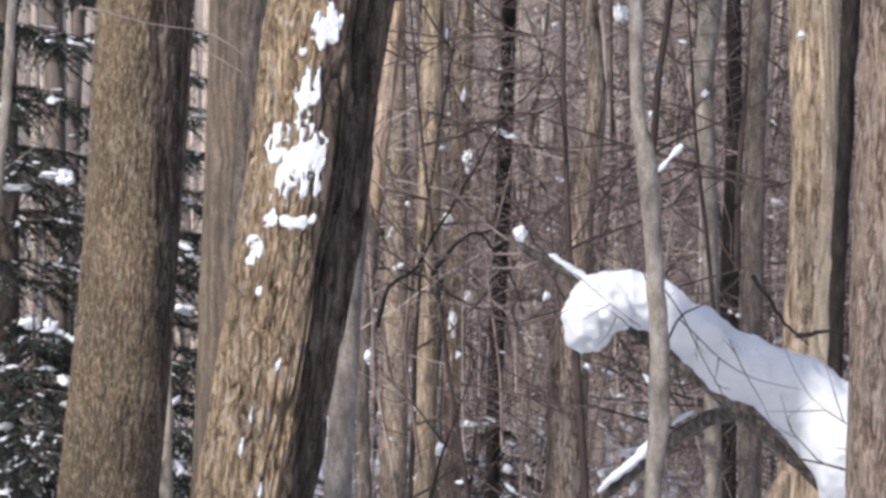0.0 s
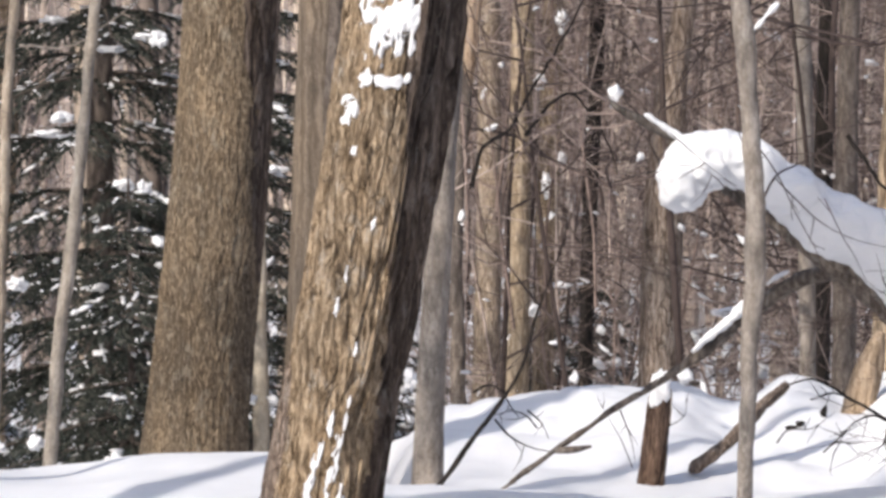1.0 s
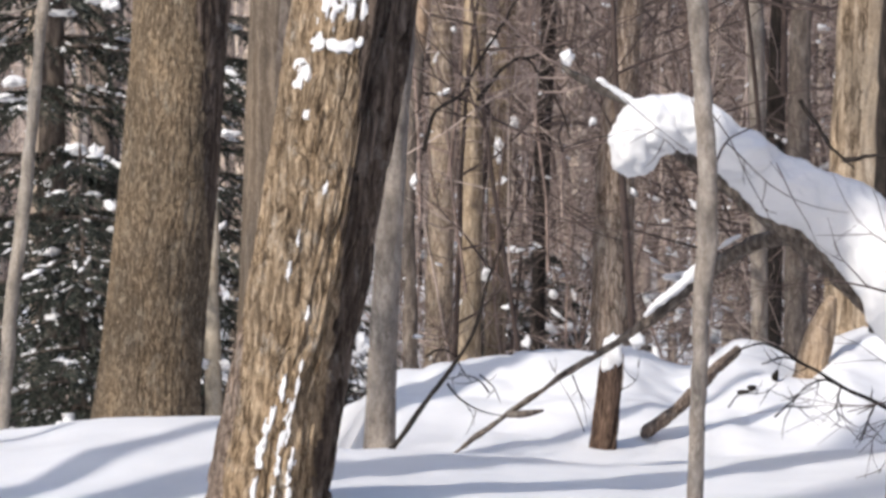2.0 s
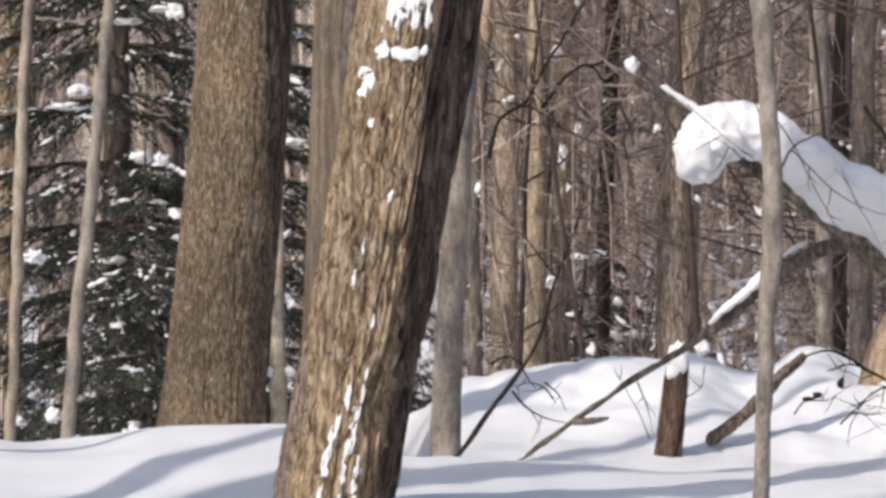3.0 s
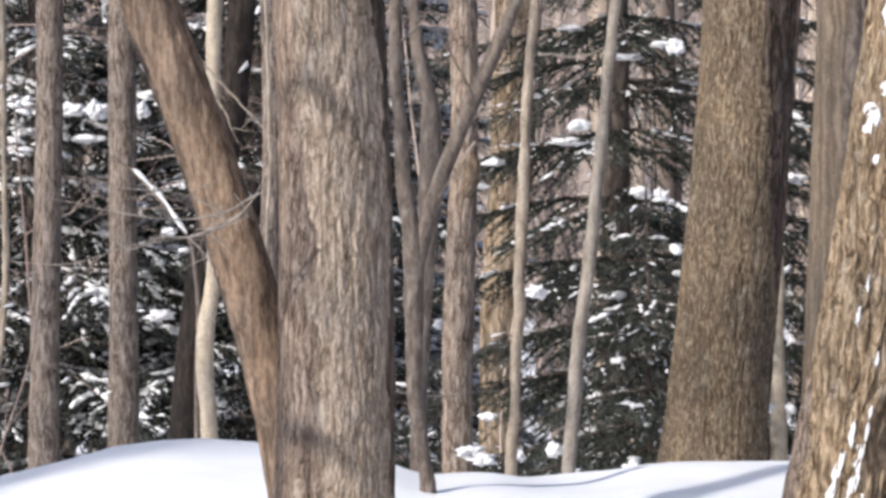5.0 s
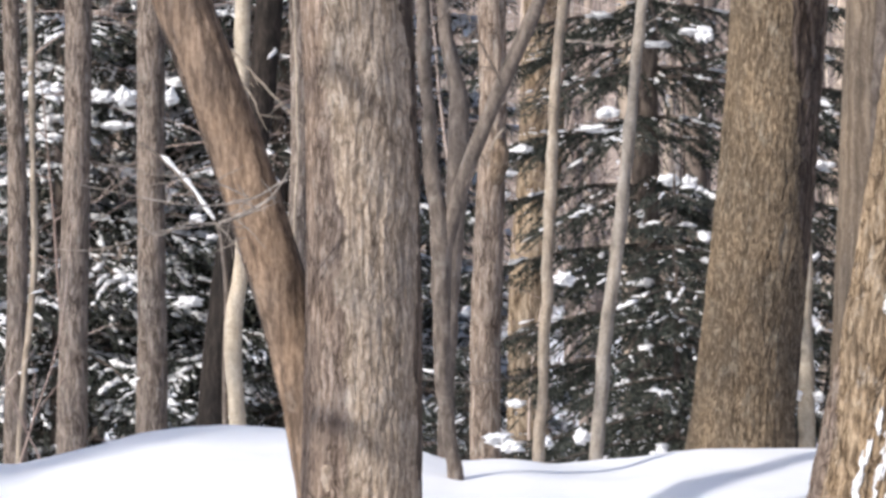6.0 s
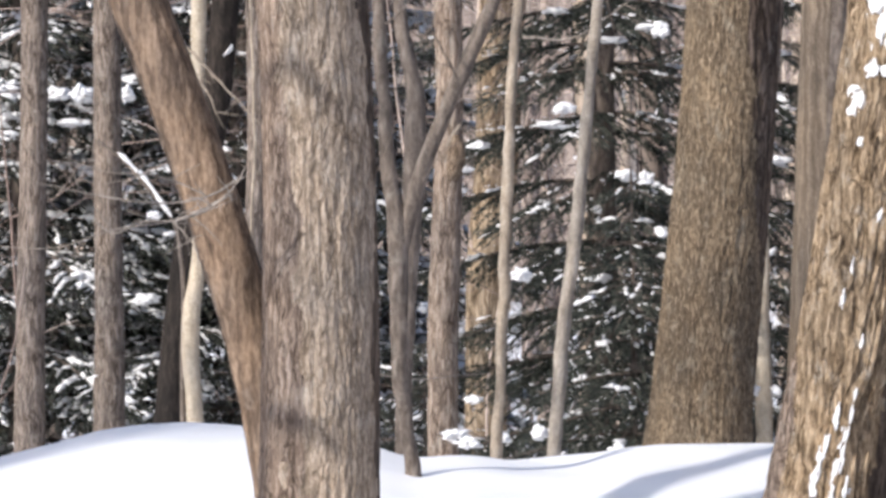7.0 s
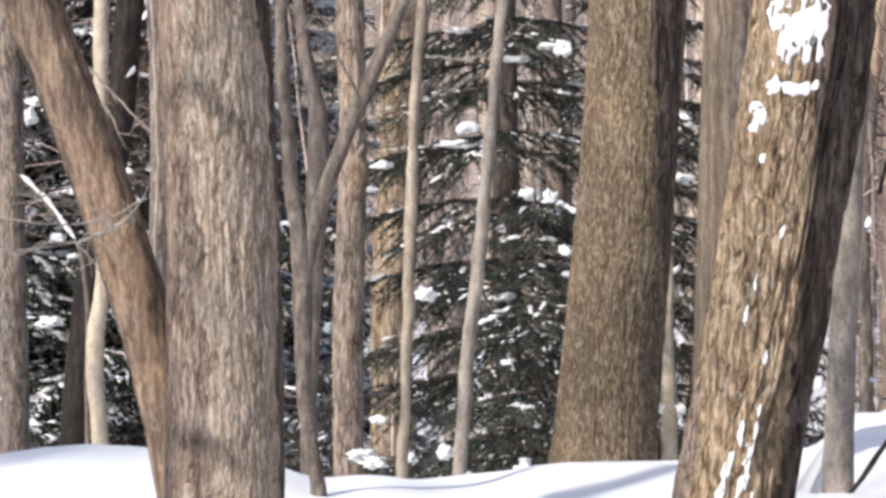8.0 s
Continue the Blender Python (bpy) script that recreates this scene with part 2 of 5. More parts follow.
def spline(knots, n):
    """n points on a smooth curve through the knots (rows of any width)."""
    k = np.asarray(knots, float)
    d = np.r_[0, np.cumsum(np.linalg.norm(np.diff(k[:, :3], axis=0), axis=1))]
    u = np.linspace(0, d[-1], n)
    g = np.gradient(k, d, axis=0) if len(k) > 2 else np.repeat((k[1:] - k[:1]) / d[-1], 2, 0)
    i = np.clip(np.searchsorted(d, u, side="right") - 1, 0, len(k) - 2)
    h = (d[i + 1] - d[i])[:, None]
    s = ((u - d[i])[:, None]) / h
    return ((2 * s ** 3 - 3 * s ** 2 + 1) * k[i] + (s ** 3 - 2 * s ** 2 + s) * h * g[i]
            + (3 * s ** 2 - 2 * s ** 3) * k[i + 1] + (s ** 3 - s ** 2) * h * g[i + 1])


def tube(path, sides, rough=None, phase=0.0):
    """A closed tube along rows of x, y, z, radius. rough(p, angle, along, r) gives the relief in metres."""
    path = np.asarray(path, float)
    c, r = path[:, :3], path[:, 3]
    t = np.gradient(c, axis=0)
    t /= np.linalg.norm(t, axis=1)[:, None] + 1e-9
    ref = np.array([1.0, 0, 0]) if abs(t[len(t) // 2, 2]) > 0.7 else np.array([0, 0, 1.0])
    a = ref - t * (t @ ref)[:, None]
    a /= np.linalg.norm(a, axis=1)[:, None] + 1e-9
    b = np.cross(t, a)
    n = len(path)
    ang = np.linspace(0, 2 * np.pi, sides, endpoint=False) + phase
    d = np.cos(ang)[None, :, None] * a[:, None] + np.sin(ang)[None, :, None] * b[:, None]
    v = c[:, None] + d * r[:, None, None]
    if rough is not None:
        al = np.r_[0, np.cumsum(np.linalg.norm(np.diff(c, axis=0), axis=1))]
        v = v + d * rough(v.reshape(-1, 3), np.tile(ang, n), np.repeat(al, sides), np.repeat(r, sides)).reshape(n, sides, 1)
    i, j = np.meshgrid(np.arange(n - 1), np.arange(sides), indexing="ij")
    q = np.stack([i * sides + j, i * sides + (j + 1) % sides, (i + 1) * sides + (j + 1) % sides, (i + 1) * sides + j], -1).reshape(-1, 4)
    v = np.vstack([v.reshape(-1, 3), c[:1], c[-1:]])
    j = np.arange(sides)
    lo = np.stack([(j + 1) % sides, j, np.full(sides, n * sides), np.full(sides, n * sides)], -1)
    hi = np.stack([(n - 1) * sides + j, (n - 1) * sides + (j + 1) % sides, np.full(sides, n * sides + 1), np.full(sides, n * sides + 1)], -1)
    faces = q.tolist() + lo[:, :3].tolist() + hi[:, :3].tolist()
    return v, faces


class Heap:
    """Gathers many small meshes into one."""

    def __init__(self):
        self.v, self.f, self.n = [], [], 0

    def add(self, v, f):
        self.v.append(np.asarray(v))
        self.f += [[k + self.n for k in q] for q in f]
        self.n += len(v)

    def thing(self, name, mat, parent=None, label="", smooth=True):
        return mesh_thing(name, np.vstack(self.v), self.f, mat, parent, label, smooth)


def ico(level):
    bm = bmesh.new()
    bmesh.ops.create_icosphere(bm, subdivisions=level, radius=1)
    v = np.array([x.co[:] for x in bm.verts])
    f = [[x.index for x in q.verts] for q in bm.faces]
    bm.free()
    return v, f


ICO = {k: ico(k) for k in (1, 2, 3, 4)}


def blob(centre, size, level=2, lump=0.25, flat=0.55, along=None):
    """A lump of snow: rounded above, flatter beneath, uneven all over; along turns its length to that way."""
    v, f = ICO[level]
    n = np.clip(fractal(v * (1.7 if level < 4 else 2.3) + rng.uniform(0, 90, 3), 3), -1.2, 1.2)[:, None]
    p = v * (1 + lump * n)
    p[:, 2] = np.where(p[:, 2] < 0, p[:, 2] * flat, p[:, 2])
    p = p * np.asarray(size)
    if along is not None:
        a = np.asarray(along) / np.linalg.norm(along)
        b = np.cross((0, 0, 1.0), a)
        b /= np.linalg.norm(b) + 1e-9
        p = p[:, :1] * a + p[:, 1:2] * b + p[:, 2:] * np.cross(a, b)
    return p + np.asarray(centre), f


def furrows(depth, cell, tall, seed):
    """Bark relief: upright plates parted by winding furrows."""
    def relief(p, ang, along, r):
        q = np.stack([np.cos(ang) * r / cell, np.sin(ang) * r / cell, along / tall], 1) + seed
        q[:, :2] += 0.55 * np.stack([vnoise(q * 0.9 + 40), vnoise(q * 0.9 + 80)], 1)
        n1, n2 = vnoise(q), vnoise(q * (2.1, 2.1, 2.4) + 9)
        plate = np.clip(np.abs(n1) / 0.24, 0, 1) ** 0.7 * (0.62 + 0.38 * np.clip(np.abs(n2) / 0.22, 0, 1) ** 0.7)
        swell = fractal(q * (0.16, 0.16, 0.2) + 5, 2)
        return depth * (plate - 0.8) + depth * 0.25 * n2 + 0.022 * r * swell
    return relief


# ---- ground: one sheet of deep snow ----
CREST_X = [-9, -5, -3.86, -3.71, -3.47, -3.16, -2.7, -2.2, -1.89, -1.74, -1.47, -1.24, -0.99, -0.72, -0.16, 0.1, 0.34, 1.06, 1.55, 1.91, 2.69, 6]
CREST_Z = [0.5, 0.42, 0.385, 0.355, 0.425, 0.505, 0.525, 0.49, 0.435, 0.378, 0.405, 0.375, 0.382, 0.44, 0.468, 0.44, 0.32, 0.275, 0.25, 0.26, 0.295, 0.4]
MOUND_X = [-9, -0.3, 0.3, 0.48, 0.75, 1.25, 1.57, 1.86, 2.17, 2.43, 2.68, 2.87, 3.09, 3.28, 3.5, 4.2, 7]
MOUND_Z = [-0.25, -0.2, 0.06, 0.21, 0.31, 0.40, 0.475, 0.49, 0.485, 0.36, 0.485, 0.48, 0.36, 0.58, 0.57, 0.4, -0.1]


def profile(x, xs, zs, soft=0.07):
    return sum(np.interp(x + k * soft, xs, zs) for k in (-1, -0.5, 0, 0.5, 1)) / 5


def ground_z(x, y):
    x, y = np.asarray(x, float), np.asarray(y, float)
    xs = x * 18.5 / np.clip(y, 12, 30)
    crest, mound = profile(xs, CREST_X, CREST_Z), profile(x * 23.5 / np.clip(y, 18, 30), MOUND_X, MOUND_Z)
    right = np.clip((x - 0.2) / 0.5, 0, 1)
    right = right * right * (3 - 2 * right)
    one = np.ones_like(x)
    levels = [(-60, 0 * one), (0, 0 * one), (9, 0.1 * one), (14, 0.24 * one), (16.3, 0.26 + 0.18 * (crest - 0.35)), (18.4, crest),
              (20.0, (crest - 0.3) * (1 - right) + 0.2 * right), (21.7, (crest - 0.6) * (1 - right) + (1.6 - (1.6 - mound) * 0.923) * right), (23.5, mound * 0.8), (27, -0.55 * one), (34, -1.2 * one), (45, -1.9 * one),
              (70, -1.9 * one), (150, -1.5 * one), (1600, -1.5 * one)]
    ys = np.array([k for k, _ in levels])
    z = np.array([v for _, v in levels])
    i = np.clip(np.searchsorted(ys, y, side="right") - 1, 0, len(ys) - 2)
    k = np.arange(x.size).reshape(x.shape)
    zf = z.reshape(len(ys), -1)

    def pick(j):
        return zf[np.clip(j, 0, len(ys) - 1).ravel(), k.ravel()].reshape(x.shape)

    def slope(j):
        a, b = np.clip(j - 1, 0, len(ys) - 1), np.clip(j + 1, 0, len(ys) - 1)
        return (pick(b) - pick(a)) / (ys[b] - ys[a])
    h = ys[i + 1] - ys[i]
    s = (y - ys[i]) / h
    out = ((2 * s ** 3 - 3 * s ** 2 + 1) * pick(i) + (s ** 3 - 2 * s ** 2 + s) * h * slope(i)
           + (3 * s ** 2 - 2 * s ** 3) * pick(i + 1) + (s ** 3 - s ** 2) * h * slope(i + 1))
    p = np.stack([x.ravel(), y.ravel(), 0 * x.ravel()], 1)
    lumps = 0.022 * fractal(p * (1.1, 1.5, 1), 3) + 0.008 * fractal(p * (3.6, 2.6, 1) + 70, 3) * (p[:, 1] > 14) + right.ravel() * np.clip((p[:, 1] - 19.2) / 2, 0, 1) * (0.055 * fractal(p * 2.4 + 30, 4) + 0.022 * (np.abs(fractal(p * 6.5 + 12, 2)) - 0.45) + (0.025 + 0.035 * np.clip((p[:, 0] - 1.7) / 0.6, 0, 1)) * (0.3 - np.abs(vnoise(p * (3.2, 2.0, 1) + 51))))
    return out + lumps.reshape(x.shape) * (y < 60)


def gz(x, y):
    return float(ground_z(np.array([x]), np.array([y]))[0])


def make_ground():
    xs = np.r_[-1500, -400, -120, -60, -30, np.arange(-14, -7, 0.5), np.arange(-7, 6, 0.045), np.arange(6, 14, 0.5), 30, 60, 120, 400, 1500]
    ys = np.r_[-300, -60, -20, -5, np.arange(0, 13, 0.6), np.arange(13, 15.5, 0.15), np.arange(15.5, 25, 0.045), np.arange(25, 30, 0.2), np.arange(30, 60, 1.0), 70, 90, 120, 160, 300, 700, 1600]
    x, y = np.meshgrid(xs, ys)
    z = ground_z(x, y)
    n, m = x.shape
    i, j = np.meshgrid(np.arange(n - 1), np.arange(m - 1), indexing="ij")
    q = np.stack([i * m + j, i * m + j + 1, (i + 1) * m + j + 1, (i + 1) * m + j], -1).reshape(-1, 4)
    g = mesh_thing("ground", np.stack([x.ravel(), y.ravel(), z.ravel()], 1), q, SNOW)
    tagged(g, "deep soft white snow covering the forest floor", "snow", kind="structure")


make_ground()


# ---- trees ----
def twig_path(start, way, length, r, bend=0.35, n=7, droop=0.0):
    p, d, out = np.array(start, float), np.array(way, float) / np.linalg.norm(way), []
    for k in range(n):
        out.append((*p, r * (1 - 0.85 * k / (n - 1)) + 0.0006))
        d = d + rng.normal(0, bend / n, 3) + np.array([0, 0, -droop / n])
        d /= np.linalg.norm(d)
        p = p + d * length / (n - 1)
    return out


def branching(heap, start, way, length, r, depth, bend=0.4, sides=5, kids=4, droop=0.0, n=8):
    path = twig_path(start, way, length, r, bend, n, droop)
    heap.add(*tube(path, sides))
    if depth <= 0:
        return
    for _ in range(kids):
        k = rng.integers(2 if n > 5 else 1, n)
        a, b = np.array(path[k - 1]), np.array(path[k])
        d = (b - a)[:3]
        d /= np.linalg.norm(d)
        side = rng.normal(0, 1, 3)
        side -= d * (side @ d)
        side /= np.linalg.norm(side)
        spread = rng.uniform(0.5, 1.1)
        branching(heap, b[:3], d + side * spread, length * rng.uniform(0.35, 0.6), b[3] * 0.7, depth - 1, bend, max(3, sides - 1), kids, droop, n)


def tree(label, dist, knots, bark_mat, relief, height=13.0, sides=40, step=0.03, flare=0.0, crown=9, name="tree", root=0.35, group="bare trees of the wood"):
    """knots: rows of x, z, radius up the stem, at the distance dist. The stem runs on up to height; the bare crown is above."""
    k = [(x, dist, z, r) for x, z, r in sorted(knots, key=lambda q: q[1])]
    x0, _, z0, r0 = k[0]
    x1, _, z1, _ = k[1]
    g = gz(x0, dist)
    base_z = min(z0, g) - root
    lean = (x1 - x0) / (z1 - z0)
    if z0 - base_z > 0.05:
        k.insert(0, (x0 + lean * (base_z - z0) * 0.5, dist, base_z, r0 * (1 + flare)))
    xt, _, zt, rt = k[-1]
    xp, _, zp, _ = k[-2]
    lean = max(-0.3, min(0.3, (xt - xp) / (zt - zp)))
    top_r = max(rt * 0.35, 0.012)
    for s in (0.35, 0.7, 1.0) if height > zt + 0.5 else ():
        k.append((xt + lean * s * (height - zt) * 0.6, dist + rng.normal(0, 0.1), zt + (height - zt) * s, rt + (top_r - rt) * s))
    root_ob = new(name)
    root_ob.location = (x0, dist, g)
    tagged(root_ob, label, "tree", group)
    near_top = min(4.2, height)
    dense = spline(k, 1200)
    low = dense[dense[:, 2] <= near_top]
    high = dense[dense[:, 2] > near_top][::60]
    n = max(12, int((near_top - base_z) / step))
    levels = np.linspace(low[0, 2], low[-1, 2], n)
    low = np.stack([np.interp(levels, low[:, 2], low[:, c]) for c in range(4)], 1)
    path = np.vstack([low, high[1:], dense[-1:]])
    thin = np.clip((0.07 - path[:, 3]) / 0.04, 0, 1)
    for c in (0, 1):
        q = np.stack([path[:, 2] * 4.5 + dist + 7 * c, np.full(len(path), x0 * 3.1), np.full(len(path), 0.5)], 1)
        path[:, c] += thin * (0.010 * vnoise(q) + 0.005 * vnoise(q * 3.3 + 9))
    path[:, 3] *= 1 + thin * 0.10 * vnoise(np.stack([path[:, 2] * 9 + x0 * 7, 0 * path[:, 2], 0 * path[:, 2]], 1))
    v, f = tube(path, sides, relief, 0.3)
    v = v - np.array(root_ob.location)
    mesh_thing("trunk", v, f, bark_mat, root_ob)
    if crown:
        h = Heap()
        hi = dense[dense[:, 2] > max(5.0, 0.42 * height)]
        for _ in range((crown + 1) // 2):
            a = hi[rng.integers(0, len(hi) - 20)]
            az = rng.uniform(0, 2 * np.pi)
            branching(h, a[:3], (math.cos(az), math.sin(az), rng.uniform(0.5, 1.2)), rng.uniform(1.6, 3.4), max(0.012, a[3] * 0.45), 2, 0.5, 5, 3, 0.0, 6)
        c = h.thing("crown", TWIG, root_ob)
        c.data.transform(Matrix.Translation(-Vector(root_ob.location)))
    return root_ob


PLAIN = lambda s: furrows(0.004, 0.05, 0.25, s)
COARSE = lambda s: furrows(0.010, 0.032, 0.16, s)

# knots above 3 m are out of view, bent right to steer its shadow
T_LEAN = [(1.15, 5.6, 0.20), (0.84, 4.3, 0.21), (0.60, 3.4, 0.225), (0.46, 2.86, 0.227), (0.40, 2.35, 0.228), (0.322, 1.85, 0.222), (0.246, 1.37, 0.216), (0.166, 0.94, 0.216), (0.10, 0.59, 0.220), (0.053, 0.33, 0.228)]
FLAKY, RIDGED = furrows(0.022, 0.026, 0.15, 3.0), furrows(0.055, 0.05, 0.6, 12.0)


def LEAN_RELIEF(p, ang, along, r):
    """Flaky plates on one side; the other is flattened and carries long deep ridges."""
    w = np.clip((np.cos(ang + 0.5) - 0.55) / 0.2, 0, 1)
    turn = (ang + 0.611 + np.pi) % (2 * np.pi) - np.pi
    chord = np.where(np.abs(turn) < 0.62, np.cos(0.62) / np.cos(np.clip(turn, -0.62, 0.62)) - 1, 0)
    return FLAKY(p, ang, along, r) * (1 - w) + RIDGED(p, ang, along, r) * w + r * chord


lean_tree = tree("leaning thick tree with deeply furrowed sunlit tan bark and stuck snow", 16.0, T_LEAN, BARK_TAN, LEAN_RELIEF, 15, 310, 0.008, 0.2, 12)


def second_bark_or_shade(of, knots, dist, mat, levels, edges, sign=1, ragged=0.16):
    """Faces past a ragged edge across the stem take a second material: other bark on some stems, shade put into the
    colour on others.
    """
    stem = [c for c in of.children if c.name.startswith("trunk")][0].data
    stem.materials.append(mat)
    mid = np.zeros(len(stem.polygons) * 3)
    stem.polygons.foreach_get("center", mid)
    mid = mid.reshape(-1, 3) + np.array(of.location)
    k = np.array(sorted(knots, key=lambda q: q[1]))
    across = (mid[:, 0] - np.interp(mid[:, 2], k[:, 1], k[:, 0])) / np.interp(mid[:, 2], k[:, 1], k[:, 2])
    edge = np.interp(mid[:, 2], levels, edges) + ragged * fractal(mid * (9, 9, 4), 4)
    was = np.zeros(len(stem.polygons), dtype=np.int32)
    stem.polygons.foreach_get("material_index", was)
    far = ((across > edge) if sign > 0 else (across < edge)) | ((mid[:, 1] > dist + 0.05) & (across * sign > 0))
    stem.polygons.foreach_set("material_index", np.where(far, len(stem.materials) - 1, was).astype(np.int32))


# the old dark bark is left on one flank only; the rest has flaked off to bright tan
second_bark_or_shade(lean_tree, T_LEAN, 16.0, BARK_OLD_OR_SHADE, [0.3, 1.2, 1.9, 2.3, 3.0], [0.85, 0.52, 0.28, 0.02, -0.2])
# left edge near the foot: a darker umber tone
second_bark_or_shade(lean_tree, T_LEAN, 16.0, BARK_UMBER, [0.3, 0.9, 1.4], [-0.72, -0.85, -1.2], -1, 0.2)
T_STRAIGHT = [(-0.34, 2.46, 0.228), (-0.375, 1.93, 0.226), (-0.415, 1.39, 0.234), (-0.468, 0.86, 0.237), (-0.50, 0.53, 0.244), (-0.515, 0.33, 0.262)]
straight_tree = tree("thick straight tree with mottled brown bark and flared foot", 20.0, T_STRAIGHT, BARK_MOTTLED,
     furrows(0.011, 0.018, 0.11, 8.0), 16, 250, 0.010, 0.2, 12)
# upper right flank: a shadow band painted on as darker bark
second_bark_or_shade(straight_tree, T_STRAIGHT, 20.0, BARK_OLD_OR_SHADE, [0.9, 1.5, 1.9, 2.6], [1.0, 0.8, 0.5, 0.30], 1, 0.2)
# top knot, out of view, keeps the stem upright to steer its shadow
T_THICK = [(-1.77, 9.0, 0.14), (-1.77, 2.25, 0.201), (-1.75, 1.84, 0.200), (-1.74, 1.44, 0.203), (-1.74, 1.04, 0.209), (-1.75, 0.47, 0.219)]
thick_tree = tree("thick upright grey-brown tree with rough sunlit bark", 15.0, T_THICK, BARK_BUFF,
     furrows(0.009, 0.020, 0.17, 21.0), 15, 230, 0.0095, 0.1, 12)
second_bark_or_shade(thick_tree, T_THICK, 15.0, BARK_UMBER, [0.4, 2.4], [-0.32, -0.46], -1, 0.25)
# right rim: dark ridged bark and the rim's shade in one colour
second_bark_or_shade(thick_tree, T_THICK, 15.0, BARK_OLD_OR_SHADE, [0.4, 2.4], [0.95, 0.90], 1, 0.10)
# top three knots, out of view, thin the stem to soften its shadow
T_SLANT = [(-3.25, 5.4, 0.035), (-2.98, 4.2, 0.055), (-2.68, 3.0, 0.085), (-2.43, 2.25, 0.106), (-2.28, 1.85, 0.104), (-2.14, 1.44, 0.104), (-2.02, 1.03, 0.102), (-1.91, 0.46, 0.10)]
slant_tree = tree("slanting smooth reddish-brown stem beside a thick tree", 15.25, T_SLANT, BARK_RED, furrows(0.005, 0.035, 0.2, 33.0), 8, 90, 0.015, 0.1, 6)
# left edge: rough dark bark, with the underside's shade put into the colour
second_bark_or_shade(slant_tree, T_SLANT, 15.25, BARK_OLD_OR_SHADE, [0.4, 2.4], [-0.86, -0.92], -1, 0.14)
tree("upright reddish-grey tree with flaky bark", 14.5, [(2.46, 2.76, 0.191), (2.43, 1.97, 0.191), (2.41, 1.03, 0.200)], BARK_UMBER, furrows(0.009, 0.035, 0.25, 41.0), 15, 120, 0.015, 0.15, 10)
tree("slender crooked grey sapling stem", 14.0,
     [(1.43, 2.71, 0.026), (1.44, 2.33, 0.027), (1.472, 2.12, 0.034), (1.49, 1.87, 0.032), (1.51, 1.53, 0.034), (1.50, 1.21, 0.031), (1.48, 0.83, 0.028), (1.47, 0.49, 0.027)],
     BARK_SMOOTH, PLAIN(4), 6, 24, 0.03, 0.2, 5)
tree("smooth grey stem rising behind a leaning tree", 19.3, [(0.70, 2.3, 0.046), (0.66, 1.84, 0.050), (0.62, 1.32, 0.060), (0.59, 0.80, 0.065), (0.57, 0.22, 0.075)], BARK_SMOOTH, PLAIN(5), 9, 30, 0.03, 0.1, 6)
T_ASH = [(0.171, 3.48, 0.175), (0.134, 2.51, 0.162), (0.097, 1.90, 0.152), (0.069, 1.25, 0.148), (0.042, 0.60, 0.148)]
ash_tree = tree("ash-grey straight tree with shade painted on its right flank", 24.0, T_ASH, BARK_ASH, furrows(0.008, 0.03, 0.5, 6.0), 16, 110, 0.02, 0.1, 8)
# right half: its shade is painted on with the darker sapling bark
second_bark_or_shade(ash_tree, T_ASH, 24.0, BARK_SAPLING, [0.4, 1.6, 2.3, 3.6], [0.25, 0.15, 0.05, 0.1], 1, 0.07)
fork = tree("forked dark sapling with two upright stems", 17.45,
            [(-1.774, 2.351, 0.030), (-1.755, 1.883, 0.030), (-1.726, 1.581, 0.033), (-1.696, 1.347, 0.045), (-1.696, 1.064, 0.039), (-1.687, 0.713, 0.034), (-1.648, 0.430, 0.033), (-1.638, 0.372, 0.033)],
            BARK_SAPLING, PLAIN(7), 2.9, 24, 0.03, 0.1, 0)
v, f = tube(spline([(-1.687, 17.45, 1.309, 0.034), (-1.618, 17.45, 1.583, 0.035), (-1.521, 17.45, 1.837, 0.033), (-1.423, 17.45, 2.067, 0.033), (-1.297, 17.45, 2.353, 0.029), (-1.209, 17.45, 2.586, 0.019), (-1.180, 17.45, 2.749, 0.006)], 60), 20, PLAIN(8))
mesh_thing("forked_stem", v - np.array(fork.location), f, BARK_SAPLING, fork)

knob = tree("pale brown straight tree with a broken stub", 24.0, [(-2.04, 2.63, 0.080), (-2.03, 1.99, 0.078), (-2.05, 1.34, 0.084), (-2.07, 0.70, 0.088), (-2.07, 0.08, 0.089)], BARK_GREY, COARSE(70), 12, 40, 0.03, 0.1, 7)
v, f = tube(spline([(-2.02, 23.98, 1.58, 0.02), (-1.99, 23.9, 1.70, 0.05), (-1.98, 23.88, 1.80, 0.045), (-1.99, 23.87, 1.87, 0.02)], 24), 20, furrows(0.008, 0.03, 0.1, 91.0))
mesh_thing("stub", v - np.array(knob.location), f, BARK_BROWN, knob, "torn brown branch stub")
v, f = tube(spline([(-2.03, 23.88, 1.80, 0.016), (-1.99, 23.86, 1.88, 0.012), (-1.95, 23.85, 1.93, 0.003)], 12), 8, furrows(0.004, 0.02, 0.05, 92.0))
mesh_thing("splinter", v - np.array(knob.location), f, BARK_PALE, knob, "pale splinter of torn wood")

